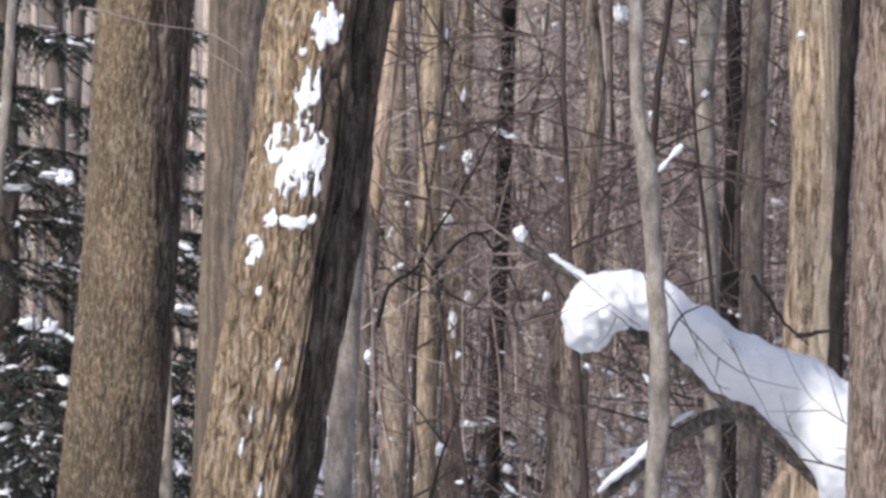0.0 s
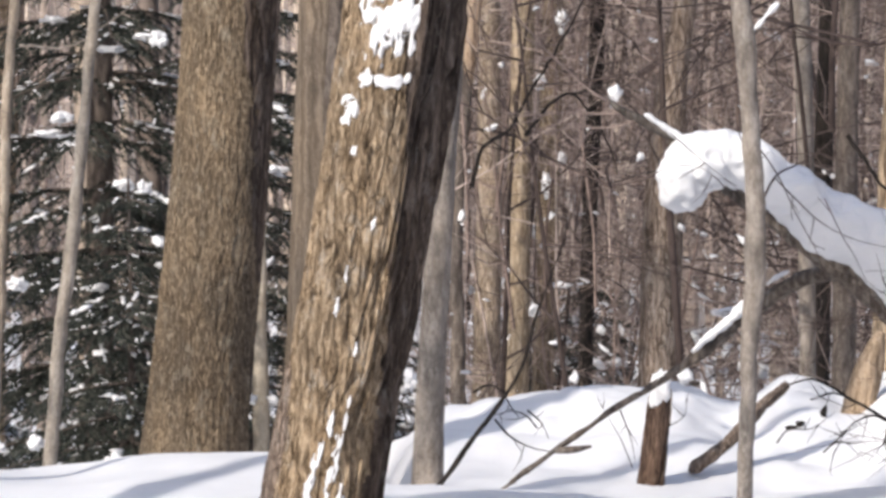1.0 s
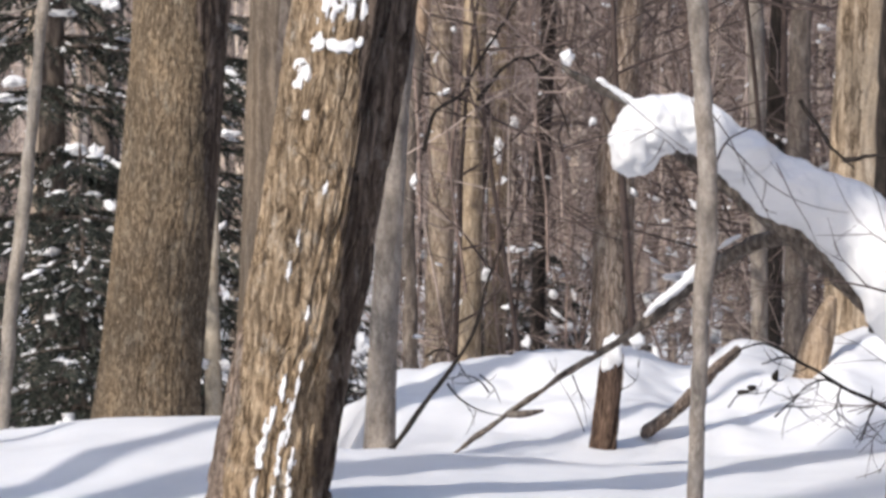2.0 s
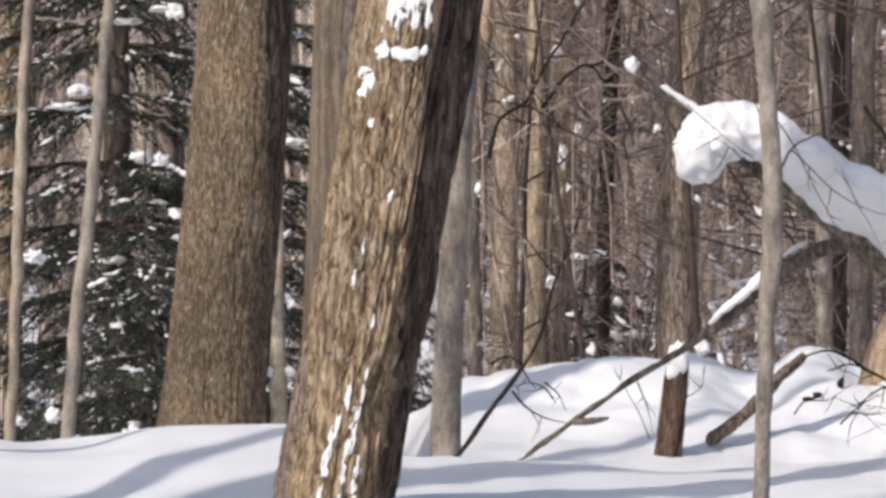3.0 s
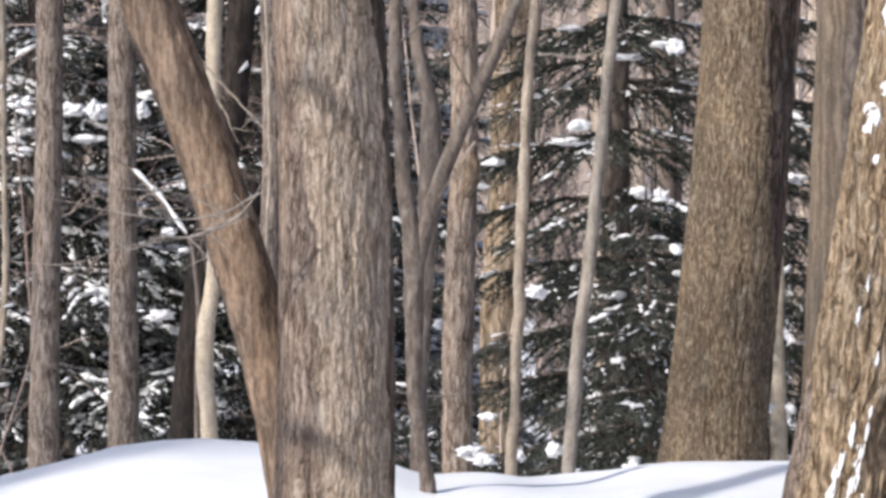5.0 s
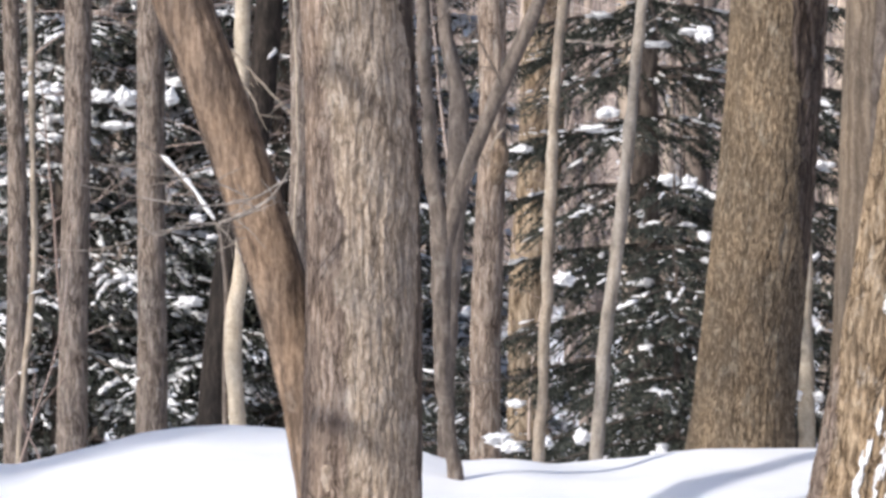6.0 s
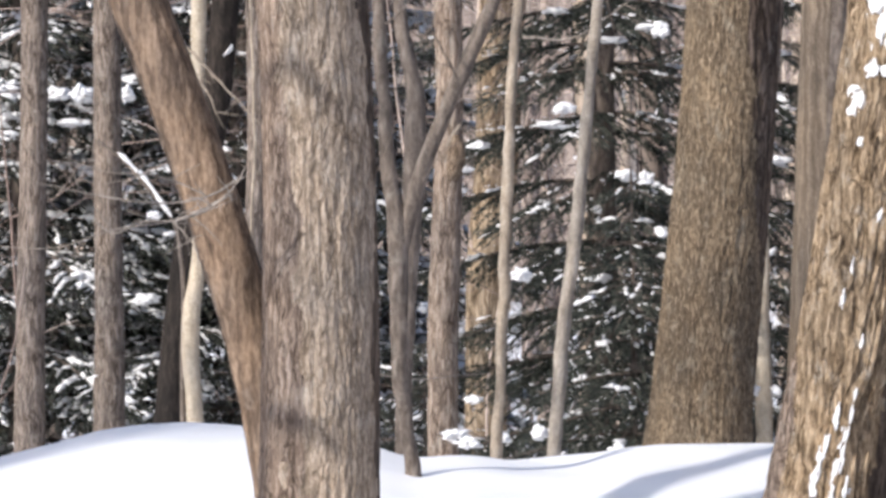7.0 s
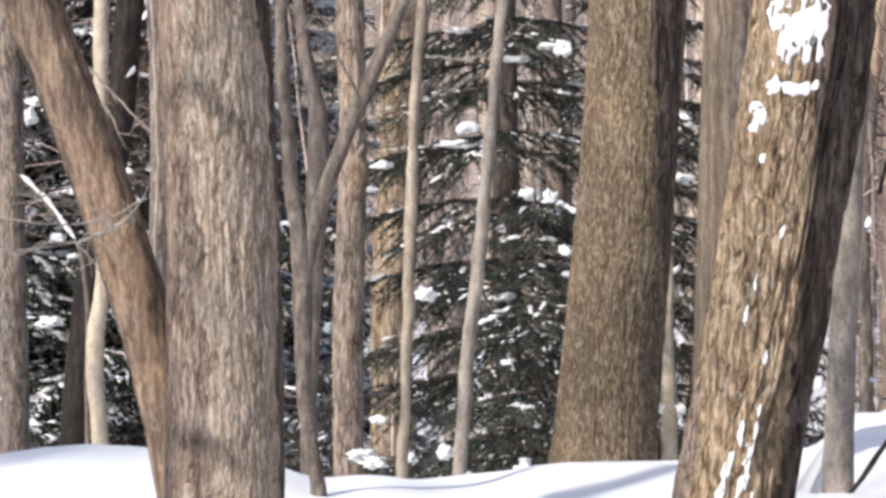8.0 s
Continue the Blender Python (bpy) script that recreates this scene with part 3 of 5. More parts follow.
for label, dist, knots, mat, sides, crown in [
    ("crooked brown stem among saplings", 19.0, [(-1.82, 2.27, 0.032), (-1.77, 2.01, 0.042), (-1.77, 1.68, 0.052), (-1.79, 1.32, 0.045), (-1.81, 0.89, 0.038)], BARK_SAPLING, 20, 4),
    ("tan tree with ridged bark behind saplings", 33.0, [(-2.38, 2.80, 0.176), (-2.42, 1.69, 0.172), (-2.48, 1.02, 0.165), (-2.50, -0.1, 0.165)], BARK_GOLD, 50, 4),
    ("thin pale sapling stem", 21.5, [(-1.47, 2.53, 0.026), (-1.51, 1.95, 0.028), (-1.54, 1.23, 0.030), (-1.56, 0.65, 0.029), (-1.58, 0.22, 0.030)], BARK_PALE, 18, 3),
    ("thin slanting pale grey sapling stem", 21.5, [(-1.06, 2.53, 0.029), (-1.12, 1.95, 0.031), (-1.17, 1.37, 0.034), (-1.24, 0.80, 0.036), (-1.29, 0.18, 0.039)], BARK_SILVER, 20, 3),
    ("thin pale stem beside a thick trunk", 24.0, [(-0.234, 1.665, 0.027), (-0.246, 1.285, 0.032), (-0.257, 0.961, 0.043), (-0.246, 0.582, 0.045), (-0.234, 0.113, 0.053)], BARK_CREAM, 20, 3),
    ("dark slim tree at the wood's edge", 29.0, [(-5.83, 2.85, 0.06), (-5.78, 1.67, 0.068), (-5.79, -0.26, 0.084)], BARK_DUSK, 24, 6),
    ("thin crooked pale stem", 28.0, [(-5.49, 2.81, 0.028), (-5.48, 1.86, 0.023), (-5.46, 1.21, 0.026), (-5.57, -0.16, 0.019)], BARK_PALE, 14, 3),
    ("straight brown tree before snowy conifers", 27.0, [(-4.98, 2.77, 0.087), (-4.99, 1.67, 0.090), (-5.01, 0.75, 0.094), (-5.02, -0.13, 0.101)], BARK_DUSK, 34, 7),
    ("straight grey-brown tree before snowy conifers", 28.0, [(-4.67, 2.81, 0.094), (-4.67, 1.67, 0.094), (-4.66, 0.72, 0.098), (-4.66, -0.02, 0.109)], BARK_DUSK, 34, 7),
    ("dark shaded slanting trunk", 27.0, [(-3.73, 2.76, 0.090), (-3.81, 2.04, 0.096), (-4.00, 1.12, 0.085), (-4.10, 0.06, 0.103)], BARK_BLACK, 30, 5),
    ("pale smooth crooked stem", 26.0, [(-3.76, 2.72, 0.049), (-3.77, 2.02, 0.049), (-3.76, 1.56, 0.052), (-3.77, 1.04, 0.050), (-3.81, 0.81, 0.056), (-3.79, 0.12, 0.054)], BARK_CREAM, 24, 4),
    ("light buff-brown tree in the dense wood", 30.0, [(1.32, 2.78, 0.074), (1.32, 1.57, 0.090), (1.30, 0.16, 0.101)], BARK_BUFF, 26, 6),
    ("straight light-brown tree in the dense wood", 28.0, [(1.46, 2.70, 0.075), (1.44, 1.95, 0.075), (1.41, 0.29, 0.088)], BARK_STRAW, 30, 6),
    ("tan tree in the dense wood", 33.0, [(1.95, 2.90, 0.088), (1.87, 0.10, 0.088)], BARK_GOLD, 26, 6),
    ("mottled grey stem half hidden behind a thick tree", 24.0, [(-3.155, 2.64, 0.05), (-3.14, 1.9, 0.055), (-3.15, 1.34, 0.055), (-3.13, 0.37, 0.060)], BARK_DUSK, 26, 5),
    ("thin pale stem close behind a thick tree", 22.0, [(-2.91, 2.5, 0.008), (-2.89, 1.9, 0.009), (-2.91, 1.34, 0.010), (-2.915, 0.37, 0.012)], BARK_PALE, 12, 2),
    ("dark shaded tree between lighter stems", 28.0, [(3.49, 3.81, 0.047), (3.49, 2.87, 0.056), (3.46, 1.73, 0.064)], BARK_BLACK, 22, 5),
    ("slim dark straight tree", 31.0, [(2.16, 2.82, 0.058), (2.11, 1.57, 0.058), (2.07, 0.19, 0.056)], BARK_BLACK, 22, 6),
    ("brown tree behind a snowy log", 26.0, [(2.34, 3.65, 0.056), (2.385, 2.95, 0.060), (2.30, 2.45, 0.088), (2.23, 1.57, 0.120), (2.20, 0.53, 0.131)], BARK_GREY, 36, 7),
    ("crooked light tree with snow bits", 26.0, [(3.10, 3.65, 0.073), (3.06, 3.13, 0.063), (3.09, 2.43, 0.054), (3.10, 1.97, 0.052)], BARK_SMOOTH, 24, 5),
    ("dark grey upright tree behind the log", 25.0, [(3.29, 3.58, 0.059), (3.25, 2.73, 0.059), (3.23, 1.72, 0.067)], BARK_SAPLING, 24, 5),
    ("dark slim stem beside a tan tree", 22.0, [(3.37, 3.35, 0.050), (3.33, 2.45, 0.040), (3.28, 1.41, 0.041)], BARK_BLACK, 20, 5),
]:
    tree(label, dist, knots, mat, COARSE(dist * 3 + knots[0][0]) if mat not in (BARK_SMOOTH, BARK_PALE, BARK_CREAM, BARK_SILVER, BARK_WHITE) else PLAIN(dist + knots[0][0]), rng.uniform(9, 15) if knots[0][2] > 0.04 else 6, sides, 0.05, 0.1, crown)


T_PEELED = [(1.19, 3.72, 0.06), (1.10, 2.94, 0.058), (1.03, 2.17, 0.047), (0.985, 1.6, 0.043), (0.99, 0.3, 0.05)]
peeled_tree = tree("slim dark tree with bright pinkish wood where bark has peeled", 27.0, T_PEELED, BARK_SAPLING, COARSE(44), 11, 40, 0.02, 0.1, 5)
second_bark_or_shade(peeled_tree, T_PEELED, 27.0, WOOD_BARE, [1.9, 2.05, 2.4, 2.6], [3.0, 2.0, -0.7, -1.5], 1, 0.5)


T_TAN = [(3.31, 3.42, 0.136), (3.33, 2.49, 0.138), (3.29, 1.59, 0.143)]
tan_tree = tree("thick tan tree, ridged ochre bark beside smooth pale wood", 23.0, T_TAN, BARK_GOLD, furrows(0.014, 0.035, 0.5, 17.0), 13, 90, 0.02, 0.1, 8)
second_bark_or_shade(tan_tree, T_TAN, 23.0, BARK_TANWOOD, [1.5, 2.4, 3.4], [-0.1, 0.05, 0.15], 1, 0.12)


# ---- snow caught on the leaning tree's bark ----
def lean_at(z):
    k = np.array(sorted(T_LEAN, key=lambda q: q[1]))
    return np.interp(z, k[:, 1], k[:, 0]), np.interp(z, k[:, 1], k[:, 2])


def stuck_snow(u, z, half_u, half_z, bend=0.0, holes=0.3):
    """A ragged crust of snow on the side of the leaning trunk that faces the clearing; u across from -1 to 1."""
    n, m = 80, 80
    a, b = np.meshgrid(np.linspace(-1.3, 1.3, n), np.linspace(-1.3, 1.3, m))
    zz = z + b * half_z + bend * half_z * a ** 2
    uu = np.clip(u + a * half_u, -0.97, 0.97)
    seed = rng.uniform(0, 99, 3)
    p = np.stack([uu.ravel() * 0.23, zz.ravel(), 0 * uu.ravel()], 1)
    mask = 1 - (a ** 2 + b ** 2).ravel() + holes * 2.4 * fractal(p * ((62, 15, 1) if half_u > 0.15 else (95, 30, 1)) + seed, 4) + 0.5 * fractal(p * (34, 40, 1) + seed, 2)
    cx, r = lean_at(zz.ravel())
    th = np.arcsin(uu.ravel())
    out = 0.003 + (0.016 if half_u > 0.15 else 0.009) * np.clip(mask, 0, 0.6) ** 0.6 + 0.003 * fractal(p * 60 + seed, 2)
    out = np.where(mask > 0, out, -0.02)
    v = np.stack([cx + np.sin(th) * (r + out), 16.0 - np.cos(th) * (r + out), zz.ravel()], 1)
    i, j = np.meshgrid(np.arange(m - 1), np.arange(n - 1), indexing="ij")
    q = np.stack([i * n + j, i * n + j + 1, (i + 1) * n + j + 1, (i + 1) * n + j], -1).reshape(-1, 4)
    q = q[(mask[q] > -0.12).any(axis=1)]
    used = np.unique(q)
    back = np.full(len(v), -1)
    back[used] = np.arange(len(used))
    ob = mesh_thing("snow_patch", v[used], back[q], SNOW)
    tagged(ob, "ragged crust of snow stuck to furrowed bark", "snow", "snow stuck to the leaning trunk")


for s in [(-0.13, 2.215, 0.40, 0.125, 0.0, 0.58), (0.0, 2.74, 0.2, 0.075, 0.0, 0.5), (-0.14, 2.48, 0.2, 0.10, 0.0, 0.5), (-0.34, 2.64, 0.06, 0.02, 0.0, 0.5),
          (-0.6, 2.30, 0.12, 0.065, 0.0, 0.55), (-0.06, 2.005, 0.33, 0.024, 0.9, 0.25), (-0.5, 2.02, 0.10, 0.035, 0.0, 0.55), (-0.66, 1.905, 0.14, 0.05, 0.0, 0.6),
          (-0.25, 0.47, 0.06, 0.13, 0.0, 0.6), (-0.18, 0.61, 0.04, 0.06, 0.0, 0.7), (0.06, 0.50, 0.045, 0.16, 0.0, 0.6), (0.14, 0.60, 0.03, 0.07, 0.0, 0.6), (0.3, 0.40, 0.055, 0.08, 0.0, 0.6), (0.32, 0.30, 0.04, 0.05, 0.0, 0.6), (-0.08, 0.72, 0.055, 0.045, 0.0, 0.5), (0.16, 0.76, 0.03, 0.06, 0.0, 0.5), (0.10, 0.66, 0.02, 0.03, 0.0, 0.5),
          (-0.35, 1.15, 0.035, 0.04, 0.0, 0.6), (0.02, 1.48, 0.04, 0.035, 0.0, 0.6), (0.1, 1.0, 0.025, 0.03, 0.0, 0.6), (-0.3, 1.29, 0.03, 0.03, 0.0, 0.6), (-0.5, 1.75, 0.04, 0.02, 0.0, 0.9)]:
    stuck_snow(*s)


# ---- the fallen log and its thick snow ----
LOG = [(1.57, 18.0, 1.83, 0.022), (1.66, 18.0, 1.76, 0.045), (1.82, 18.0, 1.64, 0.05), (2.03, 18.0, 1.49, 0.057), (2.27, 18.0, 1.31, 0.064), (2.52, 18.0, 1.11, 0.07), (2.72, 18.0, 0.92, 0.075), (3.3, 18.1, 0.25, 0.13), (3.6, 18.1, -0.1, 0.13)]
log = new("fallen_log")
log.location = (3.3, 18.1, 0.25)
tagged(log, "fallen slanting dead trunk under a thick load of snow", "log")


def log_part(name, v, f, mat, label=""):
    mesh_thing(name, v - np.array(log.location), f, mat, log, label)


log_part("trunk", *tube(spline(LOG, 150), 40, furrows(0.016, 0.03, 0.14, 61.0)), WOOD_ROT)
log_part("broken_tip", *tube(spline([(1.60, 18.0, 1.83, 0.028), (1.53, 17.98, 1.862, 0.026), (1.45, 17.98, 1.90, 0.022), (1.36, 17.97, 1.945, 0.016), (1.30, 17.96, 1.99, 0.007)], 24), 12, PLAIN(62)), WOOD_ROT)
log_part("branch", *tube(spline([(2.42, 18.1, 1.27, 0.042), (2.17, 18.4, 1.205, 0.036), (1.92, 18.5, 1.03, 0.030), (1.76, 18.55, 0.887, 0.025), (1.66, 18.56, 0.815, 0.018), (1.35, 18.6, 0.617, 0.0135), (1.10, 18.6, 0.442, 0.0125), (0.80, 18.6, 0.22, 0.011)], 80), 16, furrows(0.011, 0.03, 0.12, 63.0)), WOOD_ROT, "long bare branch reaching down to the snow")
log_part("branch", *tube(spline([(1.12, 18.6, 0.452, 0.014), (1.2, 18.55, 0.46, 0.016), (1.27, 18.52, 0.475, 0.006)], 12), 8), WOOD_ROT)
for s, w, l in [((1.36, 17.97, 1.93), (-1, 0, 0.2), 0.5), ((1.42, 17.97, 1.90), (-0.9, -0.1, -0.35), 0.55), ((1.31, 17.96, 1.98), (-1, 0.1, 0.45), 0.7)]:
    stem = twig_path(s, w, l, 0.006, 1.3, 10, 0.2)
    log_part("twig", *tube(stem, 5), TWIG)
    for k in range(3, 9):
        side = np.array(w, float) + rng.normal(0, 0.8, 3)
        log_part("twig", *tube(twig_path(stem[k][:3], side, l * rng.uniform(0.25, 0.5), 0.003, 1.0, 7), 4), TWIG)


def log_snow():
    """The load along the upper side: a smooth swelling ridge of pillows, curling over at its upper end."""
    k = spline([(1.545, 17.95, 1.71, 0.06), (1.60, 17.95, 1.71, 0.11), (1.68, 17.95, 1.725, 0.125), (1.79, 17.95, 1.746, 0.115), (1.91, 17.95, 1.717, 0.115), (2.06, 17.95, 1.585, 0.128),
                (2.23, 17.95, 1.475, 0.142), (2.40, 17.95, 1.394, 0.155), (2.54, 17.95, 1.319, 0.18), (2.67, 17.95, 1.207, 0.20), (2.75, 17.95, 1.11, 0.205), (3.0, 18.0, 0.78, 0.2), (3.3, 18.05, 0.4, 0.14)], 300)

    def lumps(p, ang, along, r):
        pillow = vnoise(np.stack([along * 3.1, 0 * along + 3.3, 0.6 * np.sin(ang)], 1))
        return 0.16 * r * pillow + 0.16 * r * fractal(p * 4.5 + 11, 2) - 0.022 * np.abs(fractal(p * 7 + 5, 2)) + 0.007 * fractal(p * 19, 3)
    return tube(k, 110, lumps)


load = new("snow_load")
load.location = (2.2, 17.95, 1.5)
tagged(load, "thick pillowy white snow heaped along a fallen log", "snow")
for v, f in (log_snow(), blob((1.625, 17.90, 1.635), (0.11, 0.11, 0.115), 4, 0.22, 1.0), blob((1.70, 17.91, 1.70), (0.12, 0.12, 0.11), 4, 0.2, 1.0), blob((2.08, 17.91, 1.60), (0.15, 0.14, 0.105), 4, 0.12, 1.0)):
    mesh_thing("pillow", v - np.array(load.location), f, SNOW, load)
tagged(mesh_thing("snow_clump", *blob((1.335, 17.95, 2.015), (0.033, 0.032, 0.031), 3, 0.45, 0.9), SNOW), "round clump of snow on a broken twig", "snow", "snow clumps in the branches")


def snow_strip(label, knots, seed):
    """A narrow uneven ridge of snow along a branch."""
    def lumps(p, ang, along, r):
        return 0.45 * r * fractal(p * 22 + seed, 3)
    tagged(mesh_thing("snow_strip", *tube(spline(knots, 60), 16, lumps), SNOW), label, "snow", "snow strips on branches")


snow_strip("jagged strip of snow on a log's broken tip", [(1.455, 17.955, 1.925, 0.004), (1.475, 17.955, 1.918, 0.013), (1.50, 17.955, 1.90, 0.009), (1.53, 17.955, 1.885, 0.015), (1.56, 17.955, 1.862, 0.010), (1.59, 17.955, 1.84, 0.016), (1.63, 17.955, 1.80, 0.02)], 1)
snow_strip("long strip of snow along a bare branch", [(1.715, 18.5, 0.89, 0.007), (1.76, 18.5, 0.935, 0.020), (1.84, 18.48, 1.005, 0.022), (1.91, 18.46, 1.07, 0.021), (1.96, 18.44, 1.115, 0.016), (2.02, 18.42, 1.155, 0.006)], 5)
snow_strip("thin strip of snow along a slanting branch", [(2.03, 18.4, 1.19, 0.005), (2.08, 18.4, 1.225, 0.014), (2.13, 18.4, 1.25, 0.006)], 9)


# ---- broken snag, half-buried log, split stump on the mound ----
def snag():
    root = new("stump")
    root.location = (1.66, 20.0, gz(1.66, 20.0))
    tagged(root, "weathered broken stump standing in snow", "stump")
    def split(p, ang, along, r):
        crack = np.exp(-((ang + 1.0 - 0.25 * np.sin(along * 9)) / 0.22) ** 2)
        return furrows(0.014, 0.03, 0.3, 71.0)(p, ang, along, r) - 0.6 * r * crack
    v, f = tube(spline([(1.645, 20.0, 0.0, 0.078), (1.655, 20.0, 0.20, 0.066), (1.68, 20.0, 0.46, 0.058), (1.70, 20.0, 0.62, 0.052)], 70), 90, split)
    mesh_thing("trunk", v - np.array(root.location), f, WOOD_STUMP, root)
    for x, z, r, top in [(1.685, 0.56, 0.028, 0.70), (1.735, 0.54, 0.022, 0.73), (1.71, 0.56, 0.02, 0.66)]:
        v, f = tube(spline([(x - 0.01, 20.0, z - 0.06, r), (x, 20.0, z + 0.05, r * 0.9), (x + 0.008, 20.0, top, r * 0.25)], 16), 20, furrows(0.006, 0.02, 0.1, x))
        mesh_thing("splinter", v - np.array(root.location), f, WOOD_RAW, root, "pale freshly broken wood")
    h = Heap()
    for c, a in [((1.70, 19.968, 0.665), (0.050, 0.045, 0.075)), ((1.683, 19.968, 0.61), (0.036, 0.034, 0.055)), ((1.715, 19.968, 0.70), (0.034, 0.03, 0.05))]:
        h.add(*blob(c, a, 3, 0.3, 1.0))
    tagged(h.thing("snow_lump", SNOW), "white cap of snow on a broken stump", "snow")


snag()
half = new("broken_log")
half.location = (2.1, 20.3, gz(2.1, 20.3))
tagged(half, "short broken log sticking out of a snow mound", "log")
v, f = tube(spline([(1.86, 20.19, 0.25, 0.008), (1.875, 20.2, 0.262, 0.026), (1.93, 20.21, 0.30, 0.029), (2.02, 20.25, 0.365, 0.029), (2.13, 20.32, 0.46, 0.031), (2.22, 20.4, 0.545, 0.028), (2.30, 20.45, 0.61, 0.026), (2.36, 20.47, 0.66, 0.02)], 60), 36, furrows(0.011, 0.02, 0.16, 75.0))
mesh_thing("trunk", v - np.array(half.location), f, BARK_UMBER, half)
for x, y, a, b in [(2.615, 21.10, 0.018, 0.036), (2.432, 20.935, 0.03, 0.014), (2.479, 20.97, 0.02, 0.018)]:
    tagged(mesh_thing("bark_chip", *blob((x, y, gz(x, y) + b * 0.5), (a, a * 0.8, b), 2, 0.5, 0.8), BARK_BLACK), "small dark chip of bark lying on snow", "bark", "bark chips on the mound")
tan = new("split_stump")
tan.location = (2.87, 21.5, gz(2.87, 21.5))
tagged(tan, "bright tan split trunk base leaning in the snow", "stump")
v, f = tube(spline([(2.83, 21.5, 0.30, 0.10), (2.86, 21.5, 0.55, 0.085), (2.92, 21.5, 0.76, 0.06), (2.96, 21.5, 0.88, 0.02)], 50), 40, furrows(0.014, 0.06, 0.4, 78.0))
mesh_thing("trunk", v - np.array(tan.location), f, WOOD_RAW, tan)


def shrub(label, stems, mat, name="shrub"):
    """stems: start, way, length, radius, levels."""
    root = new(name)
    root.location = stems[0][0]
    tagged(root, label, "shrub", "bare shrubs in the snow")
    for start, way, length, r, levels in stems:
        h = Heap()
        branching(h, start, way, length, r, levels, 0.6, 6, 4)
        mesh_thing("stem", np.vstack(h.v) - np.array(root.location), h.f, mat, root)


root = new("shrub")
root.location = (0.57, 18.5, 0.28)
tagged(root, "single bent dark whip rising from the snow", "shrub", "bare shrubs in the snow")
v, f = tube(spline([(0.52, 18.5, 0.22, 0.016), (0.62, 18.5, 0.33, 0.013), (0.74, 18.5, 0.50, 0.012), (0.87, 18.5, 0.67, 0.010), (0.95, 18.5, 0.80, 0.009), (1.02, 18.4, 1.05, 0.007), (1.15, 18.4, 1.4, 0.004)], 40), 10, PLAIN(81))
mesh_thing("stem", v - np.array(root.location), f, BARK_BLACK, root)
shrub("tangle of dark bare twigs over the snow", [((3.3, 17.2, 0.75), (-1, 0, -0.15), 0.9, 0.010, 2), ((3.3, 17.3, 0.9), (-1, 0, 0.1), 1.1, 0.011, 2), ((3.25, 17.2, 0.6), (-0.9, 0, -0.3), 0.7, 0.008, 2)], TWIG_DARK)
shrub("thin bare twigs at the foot of the bank", [((-3.75, 18.8, 0.3), (0.2, 0, 1), 0.9, 0.006, 1), ((-3.9, 18.8, 0.3), (-0.1, 0, 1), 0.8, 0.006, 1), ((-3.65, 18.9, 0.3), (-0.25, 0, 1), 0.6, 0.005, 1)], TWIG)


def whips(label, lines, mat, name="sapling_branch", spurs=0):
    """Single bare branches: each a list of points with one radius; kinked a little, with short spurs where wanted."""
    root = new(name)
    root.location = lines[0][0][0]
    tagged(root, label, "branch", "bare branches")
    for pts, r in lines:
        n = len(pts)
        path = spline([(*p, r * (1 - 0.7 * k / (n - 1))) for k, p in enumerate(pts)], 30)
        path[1:-1, :3] += 0.55 * r * np.stack([vnoise(path[1:-1, :3] * 17 + c) for c in (3, 31, 57)], 1) + 0.25 * r * np.stack([vnoise(path[1:-1, :3] * 50 + c) for c in (5, 37, 71)], 1)
        v, f = tube(path, 6)
        twig = mesh_thing("twig", v - np.array(root.location), f, mat, root)
        for _ in range(spurs):
            k = rng.integers(4, 29)
            d = path[k, :3] - path[k - 1, :3]
            side = d / np.linalg.norm(d) * rng.uniform(0.2, 1) + rng.normal(0, 0.8, 3) * (1, 0.5, 1)
            v, f = tube(twig_path(path[k, :3], side, rng.uniform(0.05, 0.16), max(0.0022, path[k, 3] * 0.5), 0.9, 6), 5)
            mesh_thing("spur", v - np.array(root.location), f, mat, twig)


whips("thin pale bare twigs between two trunks", [([(-3.24, 20.0, 2.44), (-2.97, 20.0, 2.26), (-2.78, 20.0, 2.06), (-2.58, 20.0, 1.86)], 0.0105), ([(-3.00, 20.0, 2.21), (-2.86, 20.0, 2.03), (-2.78, 20.0, 1.86)], 0.0075)], BARK_PALE, spurs=3)
whips("thin pale twigs crossing a slanting stem", [([(-2.046, 13.6, 1.481), (-1.968, 13.6, 1.505), (-1.904, 13.6, 1.546), (-1.848, 13.6, 1.605), (-1.820, 13.6, 1.657)], 0.0047), ([(-2.322, 13.6, 1.480), (-2.266, 13.6, 1.438), (-2.154, 13.6, 1.475), (-2.024, 13.6, 1.481), (-1.950, 13.6, 1.509), (-1.854, 13.6, 1.550)], 0.0038), ([(-2.061, 13.6, 1.472), (-2.024, 13.6, 1.435), (-1.996, 13.6, 1.399)], 0.0041)], BARK_SMOOTH, spurs=4)
whips("broom of thin pale twigs across a slanting stem", [([(-1.96, 14.6, 1.62), (-2.1, 14.6, 1.55), (-2.3, 14.6, 1.53), (-2.5, 14.6, 1.56), (-2.7, 14.6, 1.60)], 0.005), ([(-2.0, 14.6, 1.56), (-2.2, 14.6, 1.47), (-2.4, 14.6, 1.44), (-2.65, 14.6, 1.37), (-2.85, 14.6, 1.38)], 0.0045), ([(-2.1, 14.6, 1.56), (-2.25, 14.6, 1.62), (-2.45, 14.6, 1.64), (-2.6, 14.6, 1.69)], 0.0035)], BARK_SMOOTH, spurs=5)
